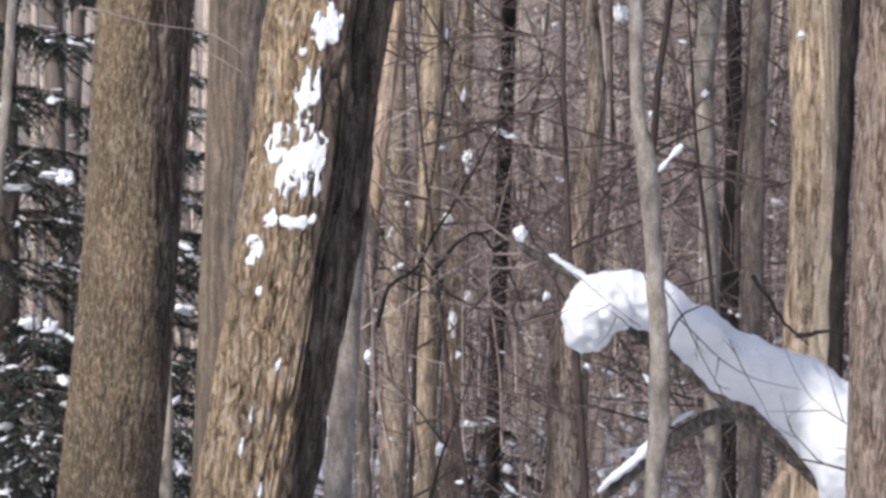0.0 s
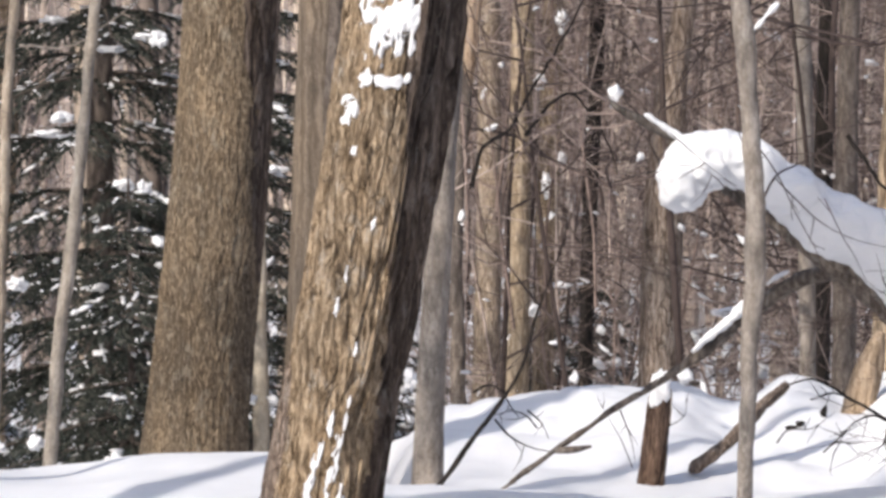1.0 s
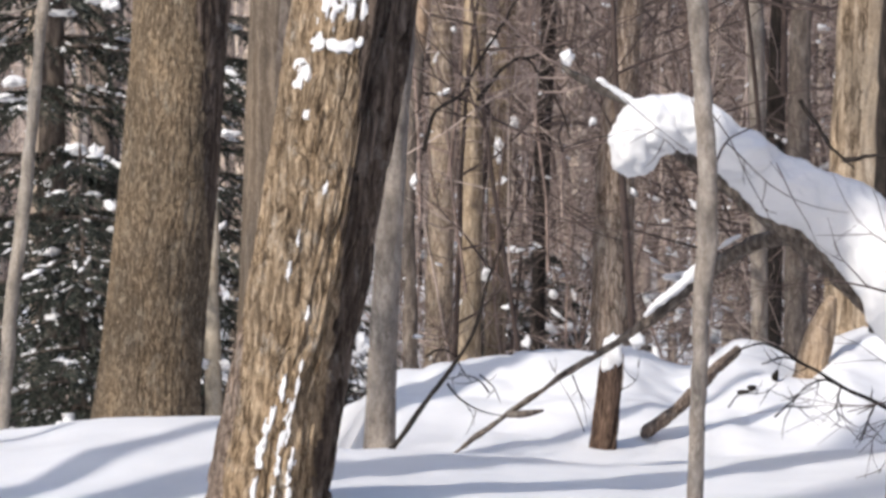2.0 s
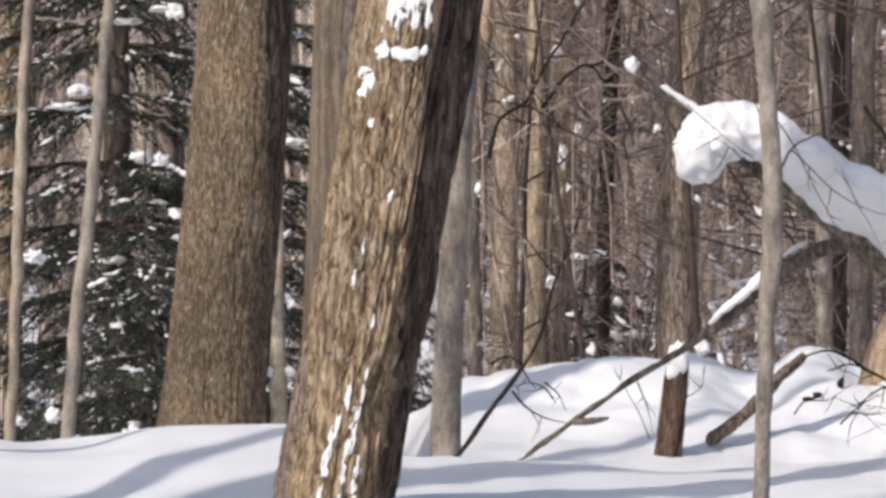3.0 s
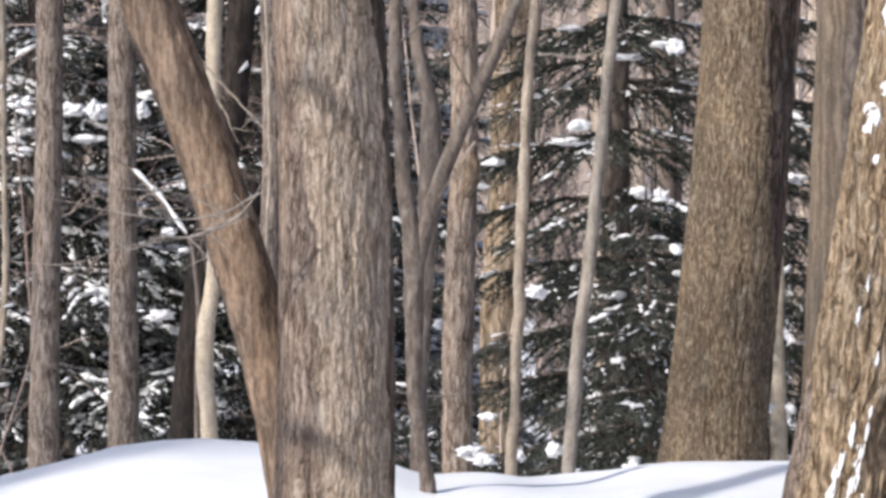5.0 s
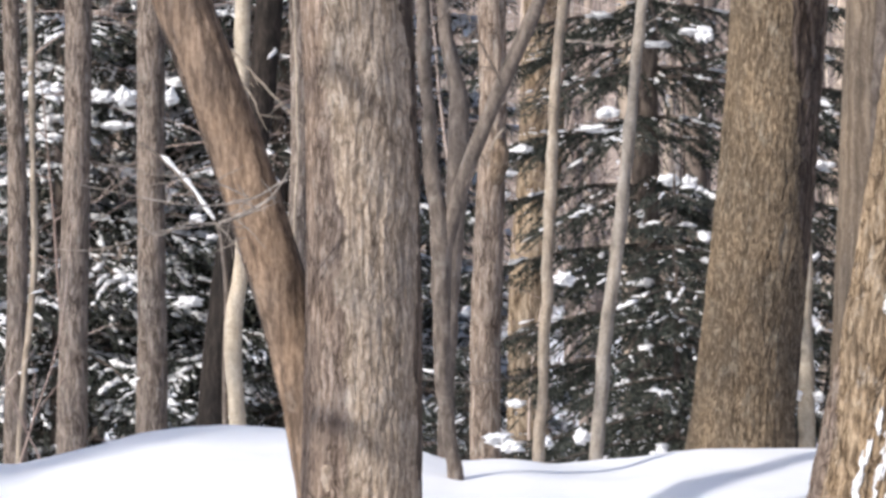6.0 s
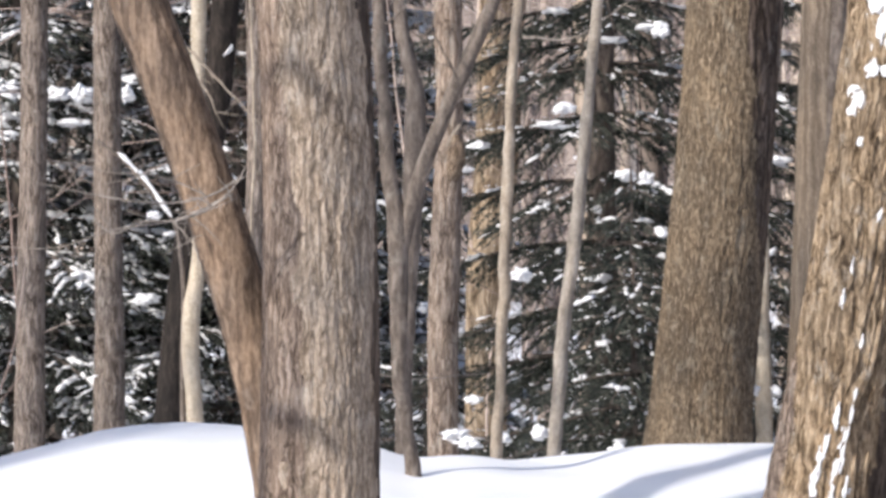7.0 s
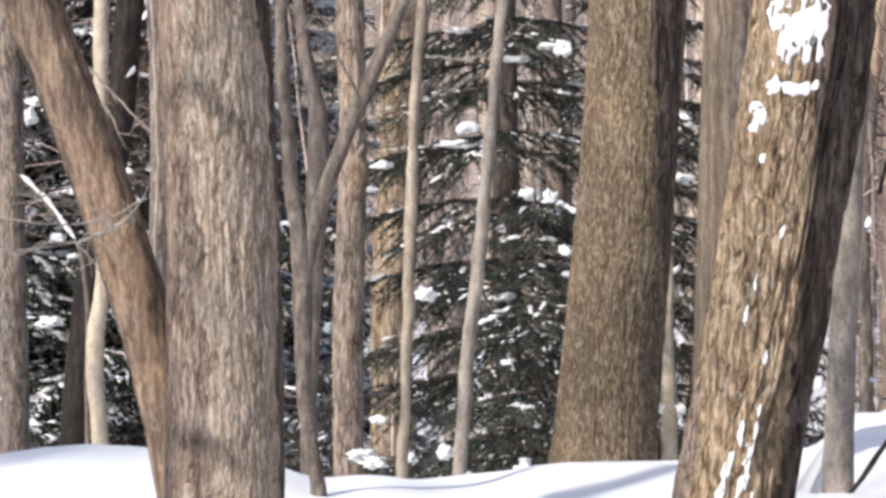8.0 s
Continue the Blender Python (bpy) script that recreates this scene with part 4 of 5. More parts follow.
whips("fine bare twigs crossing two trunks", [([(-0.569, 18.5, 3.013), (-0.477, 18.5, 2.999), (-0.260, 18.5, 2.946), (-0.062, 18.5, 2.920)], 0.006), ([(-0.080, 19.5, 3.037), (-0.014, 19.5, 2.985), (0.064, 19.5, 2.941), (0.158, 19.5, 2.876)], 0.006), ([(-0.053, 19.5, 2.914), (0.064, 19.5, 2.847), (0.156, 19.5, 2.790)], 0.004)], TWIG)
whips("dark arching branches of a young tree", [([(0.92, 23.0, 1.62), (0.94, 23.0, 1.72), (0.97, 23.0, 1.83), (1.12, 23.0, 1.93), (1.21, 23.0, 2.09), (1.34, 23.0, 2.30), (1.43, 23.0, 2.46), (1.6, 23.0, 2.75), (1.85, 23.0, 3.0)], 0.013),
      ([(1.21, 23.0, 1.90), (1.34, 23.0, 2.06), (1.46, 23.0, 2.13), (1.57, 23.0, 2.03), (1.65, 23.0, 1.90), (1.72, 23.0, 1.69)], 0.011), ([(1.46, 23.0, 2.12), (1.59, 23.0, 2.165), (1.75, 23.0, 2.22)], 0.008)], BARK_BLACK, spurs=5)
whips("pale dead branch before a spruce", [([(-1.61, 24.0, 2.424), (-1.32, 24.0, 2.423), (-1.13, 24.0, 2.536), (-1.00, 24.0, 2.632)], 0.009), ([(-1.00, 24.0, 2.632), (-0.9, 24.0, 2.72), (-0.85, 24.0, 2.9)], 0.006)], BARK_SMOOTH)
whips("thin dark arching twigs over the snow mound", [([(0.89, 19.5, 0.543), (0.96, 19.5, 0.464), (1.06, 19.5, 0.412), (1.17, 19.5, 0.386)], 0.006), ([(1.04, 19.5, 0.582), (1.10, 19.5, 0.530), (1.14, 19.5, 0.451)], 0.005), ([(0.79, 19.5, 0.666), (0.85, 19.5, 0.700), (0.92, 19.5, 0.674), (0.96, 19.5, 0.608), (1.00, 19.5, 0.551)], 0.006), ([(1.48, 19.6, 0.577), (1.52, 19.6, 0.472), (1.55, 19.6, 0.340)], 0.004)], BARK_BLACK, spurs=2)
whips("dark bare branch with side twigs over the snow", [([(3.01, 18.3, 0.372), (2.73, 18.3, 0.509), (2.56, 18.3, 0.595), (2.41, 18.3, 0.682), (2.19, 18.3, 0.780), (2.09, 18.3, 0.743)], 0.011), ([(2.56, 18.3, 0.595), (2.49, 18.3, 0.620), (2.41, 18.3, 0.595), (2.31, 18.3, 0.447)], 0.007), ([(2.71, 18.3, 0.521), (2.67, 18.3, 0.422), (2.64, 18.3, 0.348)], 0.006), ([(2.41, 18.3, 0.682), (2.31, 18.3, 0.719), (2.21, 18.3, 0.694)], 0.006), ([(2.56, 18.3, 0.595), (2.54, 18.3, 0.496), (2.56, 18.3, 0.435)], 0.005)], BARK_BLACK, spurs=7)
whips("thin white birch stem behind saplings", [([(-2.42, 25.5, -0.048), (-2.41, 25.5, 0.330), (-2.40, 25.5, 0.640), (-2.39, 25.5, 0.983), (-2.37, 25.5, 1.378), (-2.35, 25.5, 1.841)], 0.02)], BARK_WHITE)
snow_strip("streak of snow plastered on a spruce trunk", [(-1.38, 28.84, 0.81, 0.005), (-1.38, 28.84, 0.71, 0.015), (-1.38, 28.84, 0.56, 0.016), (-1.38, 28.84, 0.42, 0.006)], 21)
whips("thin level twig between saplings", [([(-2.04, 20.0, 0.685), (-1.88, 20.0, 0.66), (-1.69, 20.0, 0.674), (-1.49, 20.0, 0.69)], 0.005)], BARK_SMOOTH)
whips("thin dark twigs crossing a load of snow", [([(1.895, 17.35, 1.558), (1.963, 17.35, 1.671), (2.039, 17.35, 1.706), (2.172, 17.35, 1.797), (2.295, 17.35, 1.945)], 0.0052), ([(1.851, 17.35, 1.825), (1.963, 17.35, 1.661), (2.029, 17.35, 1.521), (2.142, 17.35, 1.306), (2.178, 17.35, 1.127)], 0.0033), ([(1.947, 17.35, 1.654), (2.022, 17.35, 1.580), (2.142, 17.35, 1.470), (2.293, 17.35, 1.395), (2.460, 17.35, 1.361)], 0.0033), ([(2.154, 17.35, 1.571), (2.232, 17.35, 1.409), (2.293, 17.35, 1.307), (2.366, 17.35, 1.127)], 0.0026), ([(1.515, 17.35, 1.840), (1.621, 17.35, 1.749), (1.799, 17.35, 1.603)], 0.0026), ([(1.438, 17.35, 1.663), (1.494, 17.35, 1.691), (1.635, 17.35, 1.698), (1.724, 17.35, 1.640)], 0.0020), ([(1.790, 17.35, 1.874), (1.895, 17.35, 1.558), (1.931, 17.35, 1.453)], 0.0026)], TWIG_DARK, spurs=2)
whips("sparse dark twigs poking out of the mound", [([(1.520, 19.4, 0.324), (1.475, 19.4, 0.437), (1.419, 19.4, 0.539), (1.373, 19.4, 0.618)], 0.003), ([(1.690, 19.4, 0.515), (1.758, 19.4, 0.560), (1.769, 19.4, 0.662)], 0.003), ([(1.079, 19.4, 0.506), (1.034, 19.4, 0.562), (0.966, 19.4, 0.585), (0.876, 19.4, 0.563)], 0.005), ([(2.189, 19.4, 0.435), (2.234, 19.4, 0.491), (2.348, 19.4, 0.502), (2.461, 19.4, 0.581)], 0.004), ([(2.404, 19.4, 0.389), (2.484, 19.4, 0.468), (2.615, 19.4, 0.536)], 0.005), ([(2.461, 19.4, 0.445), (2.552, 19.4, 0.434), (2.616, 19.4, 0.445)], 0.004)], BARK_BLACK, spurs=2)
whips("small dark twigs about a forked sapling", [([(-1.734, 17.3, 2.251), (-1.685, 17.3, 2.291), (-1.639, 17.3, 2.340), (-1.608, 17.3, 2.416)], 0.006), ([(-1.439, 17.3, 2.014), (-1.454, 17.3, 2.060), (-1.503, 17.3, 2.156), (-1.559, 17.3, 2.251), (-1.585, 17.3, 2.370)], 0.006), ([(-1.536, 17.3, 2.251), (-1.575, 17.3, 2.205), (-1.615, 17.3, 2.330)], 0.005), ([(-1.432, 17.3, 1.933), (-1.383, 17.3, 1.968), (-1.288, 17.3, 1.958), (-1.223, 17.3, 1.937)], 0.004), ([(-1.766, 17.3, 1.648), (-1.724, 17.3, 1.753), (-1.696, 17.3, 1.812), (-1.654, 17.3, 1.823)], 0.003), ([(-1.595, 17.3, 1.579), (-1.537, 17.3, 1.672), (-1.485, 17.3, 1.737), (-1.408, 17.3, 1.765)], 0.003)], BARK_SAPLING, spurs=2)
whips("dark crossing branches beside a tan tree", [([(2.72, 21.0, 1.88), (2.80, 21.0, 1.76), (2.91, 21.0, 1.62), (3.00, 21.0, 1.53)], 0.013), ([(2.94, 21.0, 1.58), (3.05, 21.0, 1.595), (3.3, 21.0, 1.59)], 0.015)], BARK_BLACK)
bent = new("bent_sapling")
bent.location = (-3.87, 26.0, -0.4)
tagged(bent, "bent pale sapling with snow along its stem", "tree", "bare branches")
BENT = [(-4.4, 26.0, 1.86), (-4.26, 26.0, 1.755), (-4.14, 26.0, 1.632), (-4.03, 26.0, 1.492), (-3.92, 26.0, 1.351), (-3.88, 26.0, 1.15), (-3.87, 26.0, 0.4), (-3.87, 26.0, -0.7)]
v, f = tube(spline([(*p, 0.009 + 0.0012 * k) for k, p in enumerate(BENT)], 60), 8)
mesh_thing("trunk", v - np.array(bent.location), f, BARK_SAPLING, bent)
snow_strip("snow lying along a bent sapling", [(-4.27, 25.98, 1.785, 0.004), (-4.23, 25.98, 1.75, 0.014), (-4.17, 25.98, 1.69, 0.009), (-4.11, 25.98, 1.63, 0.017), (-4.04, 25.98, 1.54, 0.012), (-3.98, 25.98, 1.45, 0.016), (-3.93, 25.98, 1.38, 0.006)], 13)

whips("short side branch of a crooked sapling", [([(1.475, 14.0, 2.09), (1.52, 14.0, 2.145), (1.56, 14.0, 2.19), (1.60, 14.0, 2.235)], 0.009)], BARK_SAPLING)
snow_strip("narrow strip of snow along a sapling's side branch", [(1.50, 13.99, 2.13, 0.003), (1.52, 13.99, 2.155, 0.010), (1.545, 13.99, 2.183, 0.008), (1.565, 13.99, 2.205, 0.014), (1.585, 13.99, 2.226, 0.006)], 33)

# unseen trees added on the sunward side, placed so that their shade falls over the clearing
tree("unseen tall bare tree added on the sunward side for shade", 9.4, [(-4.42, 12.5, 0.18), (-4.44, 9.0, 0.2), (-4.5, 0.1, 0.28)], BARK_GREY, COARSE(3), 26, 24, 0.15, 0.1, 5)
tree("unseen very tall bare tree added to shade the snow bank", 5.3, [(-15.3, 16.0, 0.27), (-15.4, 8.0, 0.32), (-15.6, 0.1, 0.38)], BARK_GREY, COARSE(7), 24, 24, 0.15, 0.1, 9)


# added out of view: its boughs throw the curved shadows on the thick trunk
young = tree("unseen young tree added to cast bough shadows on a trunk", 12.8, [(-3.92, 4.6, 0.03), (-3.9, 2.6, 0.045), (-3.9, 0.1, 0.06)], BARK_SAPLING, PLAIN(9), 5.2, 20, 0.1, 0.1, 0)
for pts in ([(-3.9, 12.8, 2.80, 0.04), (-3.52, 13.05, 2.47, 0.036), (-3.21, 13.25, 2.22, 0.034), (-2.99, 13.38, 2.03, 0.030), (-2.93, 13.41, 1.98, 0.012)],
            [(-3.91, 12.8, 3.95, 0.036), (-3.5, 13.02, 3.74, 0.032), (-3.15, 13.22, 3.39, 0.03), (-2.99, 13.33, 3.22, 0.022), (-2.95, 13.35, 3.17, 0.008)]):
    v, f = tube(spline(pts, 40), 10, PLAIN(10))
    mesh_thing("branch", v - np.array(young.location), f, BARK_SAPLING, young)


# ---- conifers ----
def spruce(label, x, y, height, radius, boughs, snow_bits, name="spruce", start=0.05, clump=-3.95, fine=0.0062, pads=0.7, size=1.0):
    root = new(name)
    g = gz(x, y)
    root.location = (x, y, g)
    tagged(root, label, "tree", "snow-dusted conifers")
    mesh_thing("trunk", *tube(spline([(0, 0, -0.3, 0.02 + 0.012 * height), (0.02, 0, height * 0.5, 0.008 * height), (0, 0, height, 0.006)], 60), 14, COARSE(90)), BARK_DARK, root)
    wood, tri, snow = Heap(), [], Heap()
    for b in range(boughs):
        hgt = height * start + (height * 0.97 - height * start) * (math.floor(b / 5) * 5 + 2.5 + rng.normal(0, 0.7)) / boughs
        az = b * 1.2566 + math.floor(b / 5) * 0.7 + rng.normal(0, 0.25)
        ln = radius * (1 - hgt / height) ** 0.75 * rng.uniform(0.7, 1.15) + 0.08
        out = np.array([math.cos(az), math.sin(az), 0])
        lat = np.array([-math.sin(az), math.cos(az), 0])
        s = np.linspace(0, 1, 9)
        path = out * (s * ln)[:, None] + np.array([0, 0, 1.0]) * (hgt + ln * (0.10 * s - 0.42 * s ** 2 + 0.14 * s ** 4))[:, None] + lat * (rng.normal(0, 0.06) * ln * s ** 2)[:, None]
        wood.add(*tube(np.c_[path, 0.004 + 0.009 * ln * (1 - s)], 4))
        nt = max(8, int(ln / 0.028))
        for q in range(nt):
            u = (q + rng.uniform(0, 1)) / nt
            base = np.array([np.interp(u, s, path[:, k]) for k in range(3)])
            tl = (0.42 * ln * (1 - 0.75 * u) + 0.07) * rng.uniform(0.6, 1.2)
            way = out * rng.uniform(0.5, 0.9) + lat * (1 if q % 2 else -1) * rng.uniform(0.5, 0.9) + np.array([0, 0, rng.uniform(-0.55, 0.0)])
            way /= np.linalg.norm(way)
            m = max(8, int(tl / fine))
            v = np.linspace(0.05, 1, m)[:, None]
            p = base + way * v * tl + np.array([0, 0, -0.25]) * v ** 2 * tl
            d = way + rng.normal(0, 0.55, (m, 3))
            d /= np.linalg.norm(d, axis=1)[:, None]
            w = np.cross(d, rng.normal(0, 1, (m, 3)))
            w /= np.linalg.norm(w, axis=1)[:, None] + 1e-9
            l = rng.uniform(0.025, 0.05, (m, 1))
            tri.append(np.stack([p - w * 0.9 * fine, p + w * 0.9 * fine, p + d * l], 1))
            if rng.uniform() < snow_bits:
                sz = min(rng.lognormal(clump, 0.6), 0.04)
                for k in range(rng.integers(1, 6 if size < 1.2 else 10)):
                    c = base + way * tl * rng.uniform(0.1, 0.95) + np.array([0, 0, 0.012])
                    snow.add(*blob(c, sz * rng.uniform(0.45, 1.4, 3) * (1.7, 0.9, 0.6), 1, 0.75, 0.6, way))
        if rng.uniform() < pads:
            u0, wide = rng.uniform(0.3, 0.75), rng.uniform(0.018, 0.04) * size
            for u in np.arange(u0, min(1.0, u0 + rng.uniform(0.1, 0.35)), 0.035):
                c = np.array([np.interp(u, s, path[:, k]) for k in range(3)]) + lat * rng.normal(0, wide * 0.7) + (0, 0, wide * 0.4)
                snow.add(*blob(c, wide * rng.uniform(0.5, 1.3, 3) * (1.5, 1.1, 0.6), 2, 0.5, 0.5, out))
    tagged(wood.thing("bough_wood", BARK_DARK, root), kind="stuff")
    t = np.concatenate(tri).reshape(-1, 3)
    tagged(mesh_thing("needles", t, np.arange(len(t)).reshape(-1, 3), NEEDLE, root, smooth=False), kind="stuff")
    if snow.n:
        tagged(snow.thing("bough_snow", SNOW, root, "white snow lying on the boughs"), kind="stuff")
    return root


big_spruce = spruce("dark green spruce with snow-laden boughs", -1.415, 29.0, 8.6, 1.75, 95, 0.34, clump=-4.6, fine=0.0066, pads=0.3, size=0.85)
low_spruce = spruce("small dark spruce with snowy boughs", -0.98, 23.6, 1.85, 0.78, 50, 0.22, clump=-4.5, pads=0.4, size=0.9)
white_spruce = spruce("dark conifer thickly dusted with white snow", -6.2, 33.0, 9.0, 2.0, 110, 1.0, clump=-4.2, fine=0.0085, pads=1.0, size=1.3)
for src, x, y, turn, size in [(white_spruce, -5.3, 34.5, 70, 1.0), (white_spruce, -4.5, 33.5, 190, 0.95), (white_spruce, -7.2, 35.5, 250, 1.05), (white_spruce, -3.6, 36.5, 310, 0.8),
                              (low_spruce, 2.35, 34.5, 100, 1.15), (low_spruce, 2.0, 37.0, 200, 1.3), (low_spruce, -2.5, 27.5, 30, 0.6), (big_spruce, -0.38, 31.5, 120, 0.75), (low_spruce, 0.75, 36.0, 60, 1.1), (low_spruce, 3.2, 36.0, 160, 0.9)]:
    m = pose(x, y, gz(x, y), 0, 0, turn)
    c = copy_thing(src, m)
    c.scale = (size, size, size)


# ---- larger clumps of snow on branches ----
for x, y, z, a, b in [
    (-0.83, 24.2, 2.46, 0.058, 0.058),
    (-0.92, 24.2, 2.48, 0.065, 0.026),
    (-0.91, 24.2, 1.61, 0.045, 0.052),
    (-1.03, 24.2, 1.63, 0.065, 0.039),
    (-1.52, 22.5, 1.10, 0.054, 0.048),
    (-1.39, 22.0, 0.28, 0.041, 0.047),
    (-1.02, 23.6, 0.43, 0.082, 0.028),
    (-1.37, 24.0, 2.01, 0.077, 0.039),
    (-1.46, 24.0, 1.92, 0.097, 0.029),
    (-1.90, 24.5, 1.81, 0.072, 0.026),
    (-1.98, 24.5, 1.67, 0.046, 0.023),
    (-2.02, 24.5, 1.55, 0.046, 0.023),
    (-1.89, 24.0, 0.35, 0.058, 0.026),
    (-1.91, 23.0, 0.21, 0.080, 0.037),
    (-1.81, 22.6, 0.19, 0.073, 0.036),
    (-1.63, 22.6, 0.22, 0.048, 0.036),
    (-2.35, 25.0, 1.01, 0.040, 0.027),
    (-2.27, 25.0, 0.85, 0.027, 0.034),
    (-5.72, 32.0, 2.27, 0.112, 0.069),
    (-5.35, 31.0, 2.25, 0.100, 0.075),
    (-5.02, 31.0, 2.25, 0.058, 0.075),
    (-4.51, 29.0, 1.36, 0.062, 0.035),
    (-1.12, 24.5, 2.42, 0.085, 0.026),
    (-1.45, 24.5, 2.59, 0.072, 0.026),
    (-5.04, 32.0, 0.69, 0.112, 0.051),
    (-5.61, 32.0, 2.05, 0.129, 0.039),
    (1.69, 30.0, 2.37, 0.040, 0.064),
    (1.67, 29.0, 1.63, 0.035, 0.109),
    (1.59, 29.0, 0.77, 0.039, 0.054),
    (1.83, 30.0, 1.83, 0.036, 0.048),
    (2.00, 25.0, 1.80, 0.023, 0.030),
    (2.73, 28.0, 3.71, 0.049, 0.075),
    (3.18, 22.5, 3.19, 0.024, 0.027),
    (1.84, 30.0, 2.81, 0.048, 0.101),
    (2.95, 28.0, 3.03, 0.030, 0.041),
    (1.68, 30.0, 2.36, 0.040, 0.060),
    (2.95, 25.0, 3.01, 0.027, 0.027),
    (0.48, 18.9, 0.75, 0.033, 0.071),
    (-0.27, 24.0, 0.41, 0.051, 0.045),
    (-0.18, 24.0, 0.40, 0.045, 0.039),
    (-0.15, 24.0, 1.72, 0.064, 0.026),
    (3.15, 25.0, 1.69, 0.017, 0.017),
    (1.91, 21.0, 0.67, 0.039, 0.051),
    (1.59, 29.0, 0.77, 0.035, 0.051),
    (1.92, 19.0, 1.05, 0.076, 0.025),
]:
    if 23.5 < y < 24.6 and -1.6 < x < -0.7:
        x, y, z, a, b = x * 1.15, y * 1.15, 1.6 + (z - 1.6) * 1.15, a * 1.15, b * 1.15
    ob = mesh_thing("snow_clump", *blob((x, y, z), (a * 0.85, a * 0.8, b * 0.8), 4, 0.55, 0.8), SNOW)
    tagged(ob, "round white clump of snow caught on branches", "snow", "snow clumps in the branches")


# ---- the dense wood beyond ----
def far_trunks(count, near, far):
    h = Heap()
    for _ in range(count):
        y = math.sqrt(rng.uniform(near ** 2, far ** 2))
        x = y * rng.uniform(-0.235, 0.195)
        g = gz(x, y)
        r = abs(rng.normal(0.0, 0.055)) + 0.035
        lean = rng.normal(0, 0.035)
        top = rng.uniform(9, 16)
        w = rng.normal(0, 0.06, 4)
        h.add(*tube(spline([(x, y, g - 0.2, r * 1.15), (x + lean * 2 + w[0], y, g + 2.2, r), (x + lean * 5 + w[1], y, g + 5, r * 0.9), (x + lean * top, y + w[2], g + top, r * 0.4)], 24), 9, PLAIN(x)))
    return h


tagged(far_trunks(230, 32, 120).thing("far_trees", FAR_BARK), "dense ranks of bare brown trunks deep in the wood", "trees", kind="stuff")


def sprig(kind):
    """One bare bush or sapling top at the origin, as points and four-sided faces."""
    h = Heap()
    if kind % 3 == 0:
        path = twig_path((0, 0, 0), (rng.normal(0, 0.15), 0, 1), 2.2, 0.012, 0.5, 10)
        h.add(*tube(path, 4))
        for k in range(2, 10):
            az = rng.uniform(0, 2 * np.pi)
            branching(h, path[k][:3], (math.cos(az), math.sin(az), rng.uniform(0.1, 0.8)), rng.uniform(0.35, 0.8), 0.005, 1, 0.7, 3, 4, 0.0, 5)
    else:
        for _ in range(3):
            az = rng.uniform(0, 2 * np.pi)
            branching(h, (0, 0, 0), (math.cos(az), math.sin(az), rng.uniform(-0.3, 0.8)), rng.uniform(0.6, 1.2), 0.0055, 2, 0.9, 3, 3, 0.0, 5)
    f = np.array([q if len(q) == 4 else [*q, q[-1]] for q in h.f])
    return np.vstack(h.v), f[f[:, 2] != f[:, 3]]


SPRIGS = [sprig(k) for k in range(15)]


def brush(count, near, far, left, right, low, high, size=1.0):
    v, f, n = [], [], 0
    for _ in range(count):
        y = math.sqrt(rng.uniform(near ** 2, far ** 2))
        x = y * rng.uniform(left, right)
        a, q = SPRIGS[rng.integers(0, len(SPRIGS))]
        s, c, g = rng.uniform(0, 6.28), size * rng.uniform(0.8, 1.3), gz(x, y)
        turn = np.array([[math.cos(s), -math.sin(s), 0], [math.sin(s), math.cos(s), 0], [0, 0, 1]])
        v.append(a @ turn.T * c + (x, y, g + rng.uniform(low, high)))
        f.append(q + n)
        n += len(a)
    return np.vstack(v), np.vstack(f)


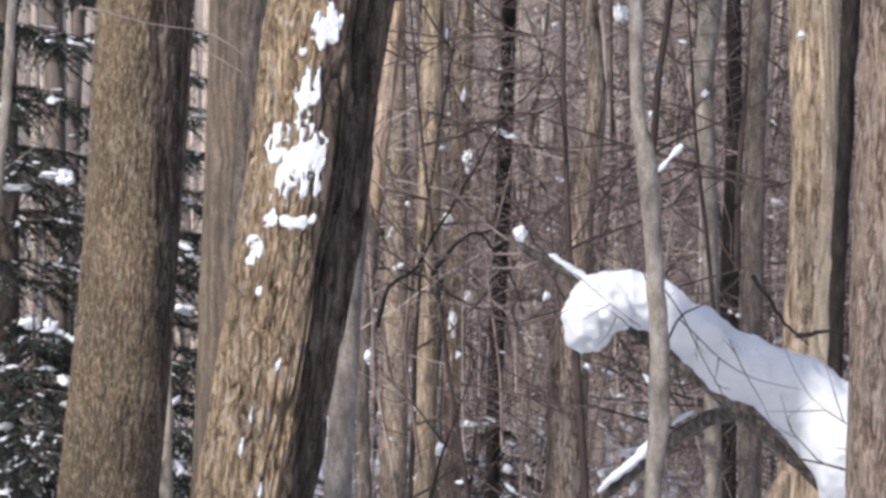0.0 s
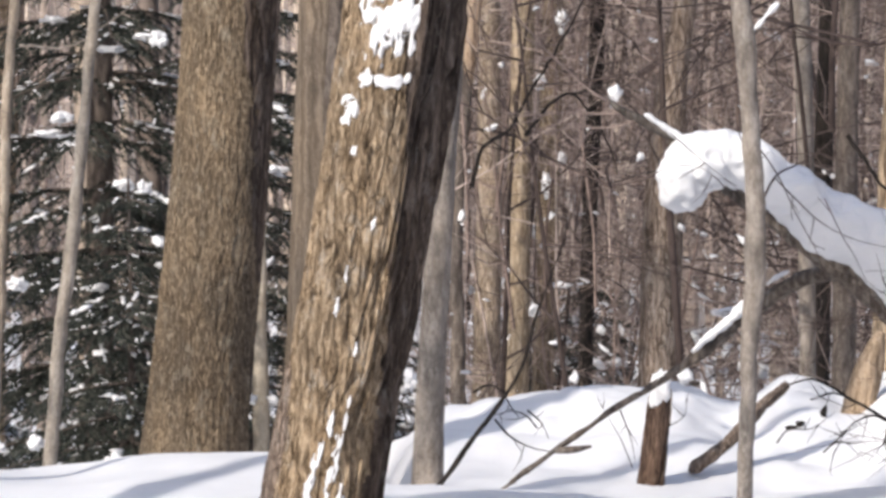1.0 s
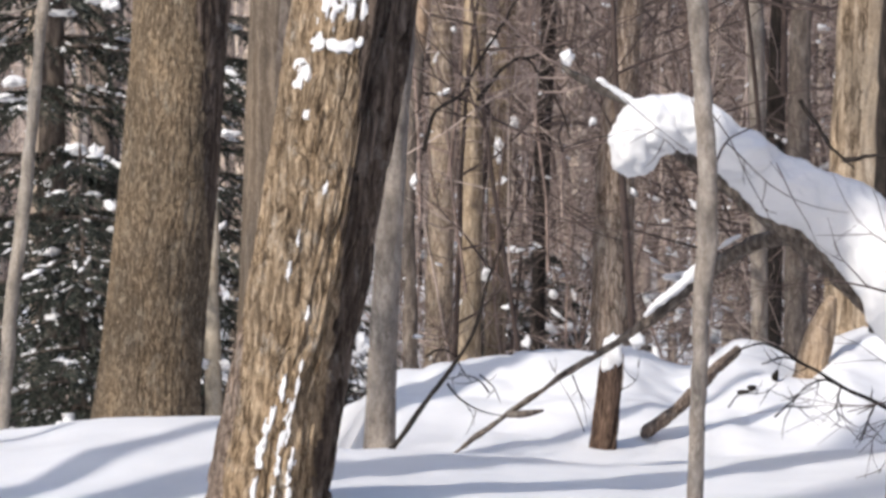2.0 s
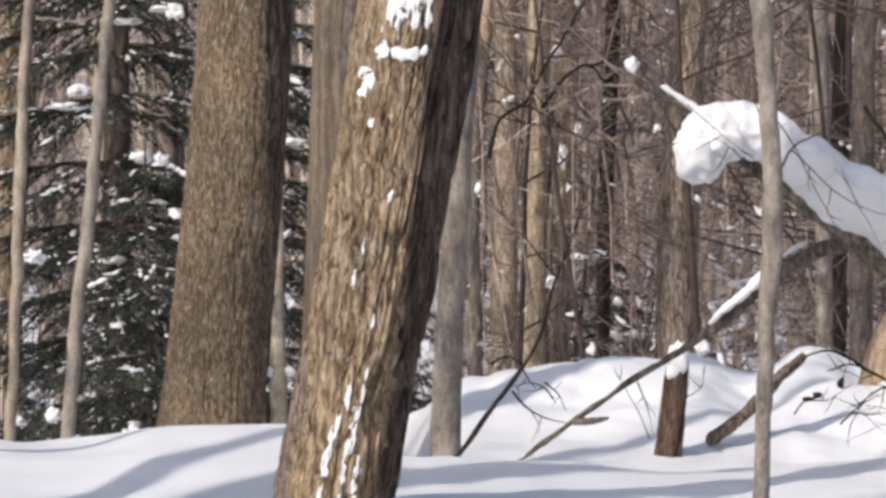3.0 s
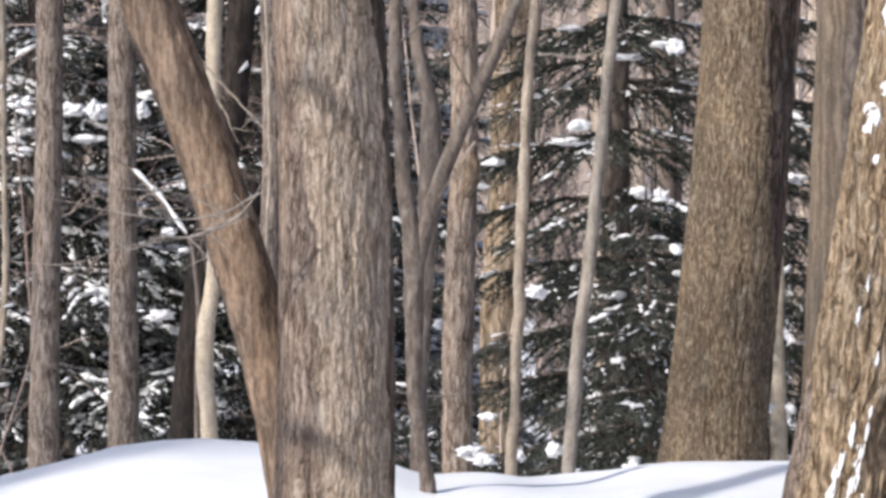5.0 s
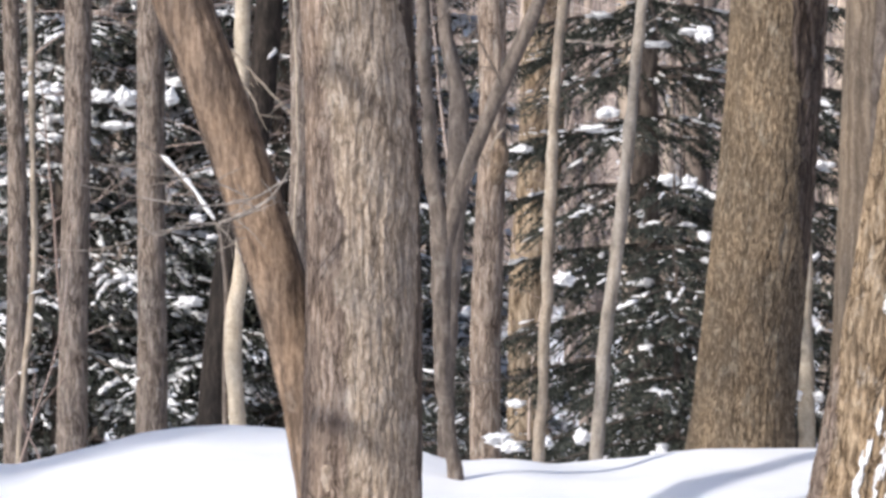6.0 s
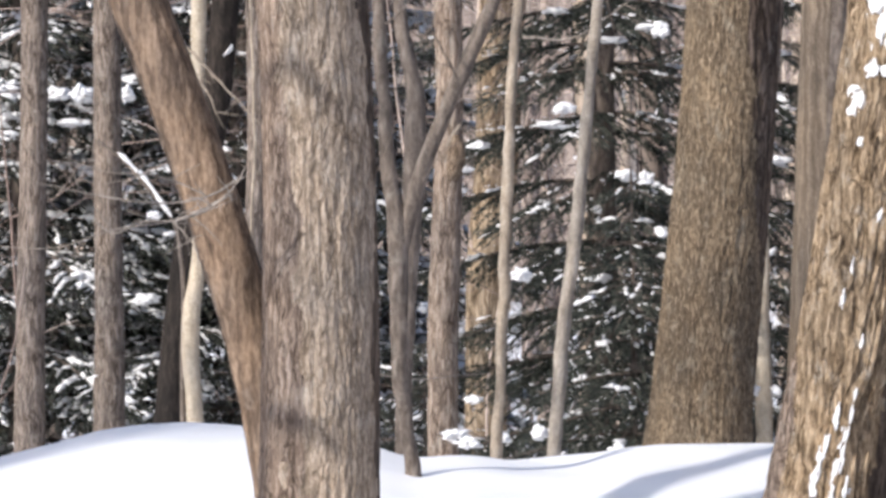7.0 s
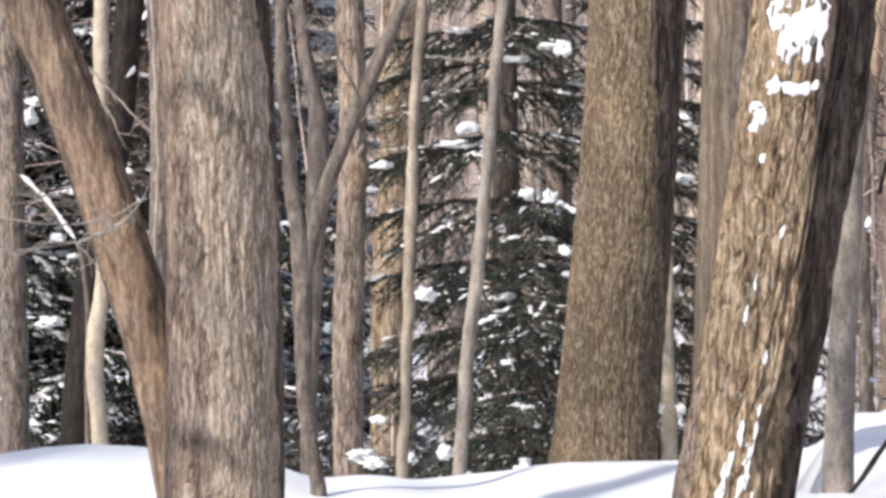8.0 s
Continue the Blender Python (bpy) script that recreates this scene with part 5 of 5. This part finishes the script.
tagged(mesh_thing("brush", *brush(1500, 26, 54, 0.03, 0.19, 0.3, 5.2), TWIG), "tangled bare reddish-brown twigs between the trees", "brush", kind="stuff")
tagged(mesh_thing("brush", *brush(230, 23, 46, 0.035, 0.19, -0.2, 5.5, 1.7), TWIG_DARK), "dark crooked bare branches between the trees", "brush", kind="stuff")
tagged(mesh_thing("brush", *brush(620, 31, 54, -0.23, 0.02, 0.2, 4.6), TWIG), "thin bare brown twigs between the trees", "brush", kind="stuff")


def snow_bits(count):
    h = Heap()
    for k in range(count):
        y = rng.uniform(25, 52)
        x = y * (rng.uniform(0.01, 0.19) if k % 5 else rng.uniform(-0.23, 0.01))
        z = gz(x, y) + (abs(rng.normal(0, 2.6)) if k % 3 else rng.uniform(0, 1.8)) + 0.1
        s = min(rng.lognormal(-4.15, 0.55), 0.034) * y / 26
        way = rng.normal(0, 1, 3) * (1, 1, 0.8)
        h.add(*blob((x, y, z), s * rng.uniform(0.6, 1.4, 3) * (1.7, 0.7, 0.6), 2, 0.7, 0.8, way))
    return h


tagged(snow_bits(1700).thing("snow_bits", SNOW), "small bits of snow hanging in the branches of the wood", "snow", kind="stuff")


def woods_wall(name, label, radius, low, high, first, last):
    """A curved screen of woods round the place, from one bearing to another (degrees clockwise from straight ahead)."""
    a = np.radians(np.linspace(first, last, 90))
    rows = [low] + [low + (high - low) * k / 6 for k in range(1, 7)]
    v = []
    for n, z in enumerate(rows):
        top = rng.uniform(-0.12, 0.12, len(a)) * (high - low) if n == len(rows) - 1 else np.zeros(len(a))
        v += [(radius * math.sin(k), radius * math.cos(k), z + t) for k, t in zip(a, top)]
    n = len(a)
    f = [[r * n + k, r * n + k + 1, (r + 1) * n + k + 1, (r + 1) * n + k] for r in range(len(rows) - 1) for k in range(n - 1)]
    tagged(mesh_thing(name, np.array(v), f, DISTANT), label, "woods", kind="structure")


DISTANT = backdrop_material()
woods_wall("backdrop", "grey-brown haze of distant bare woods", 150, -4, 42, -24, 24)
# unseen ring added outside the view; its height holds back low sky light
woods_wall("backdrop_around", "unseen screen of bare woods round the clearing, holding back sky light", 42, -3, 25, 22, 338)
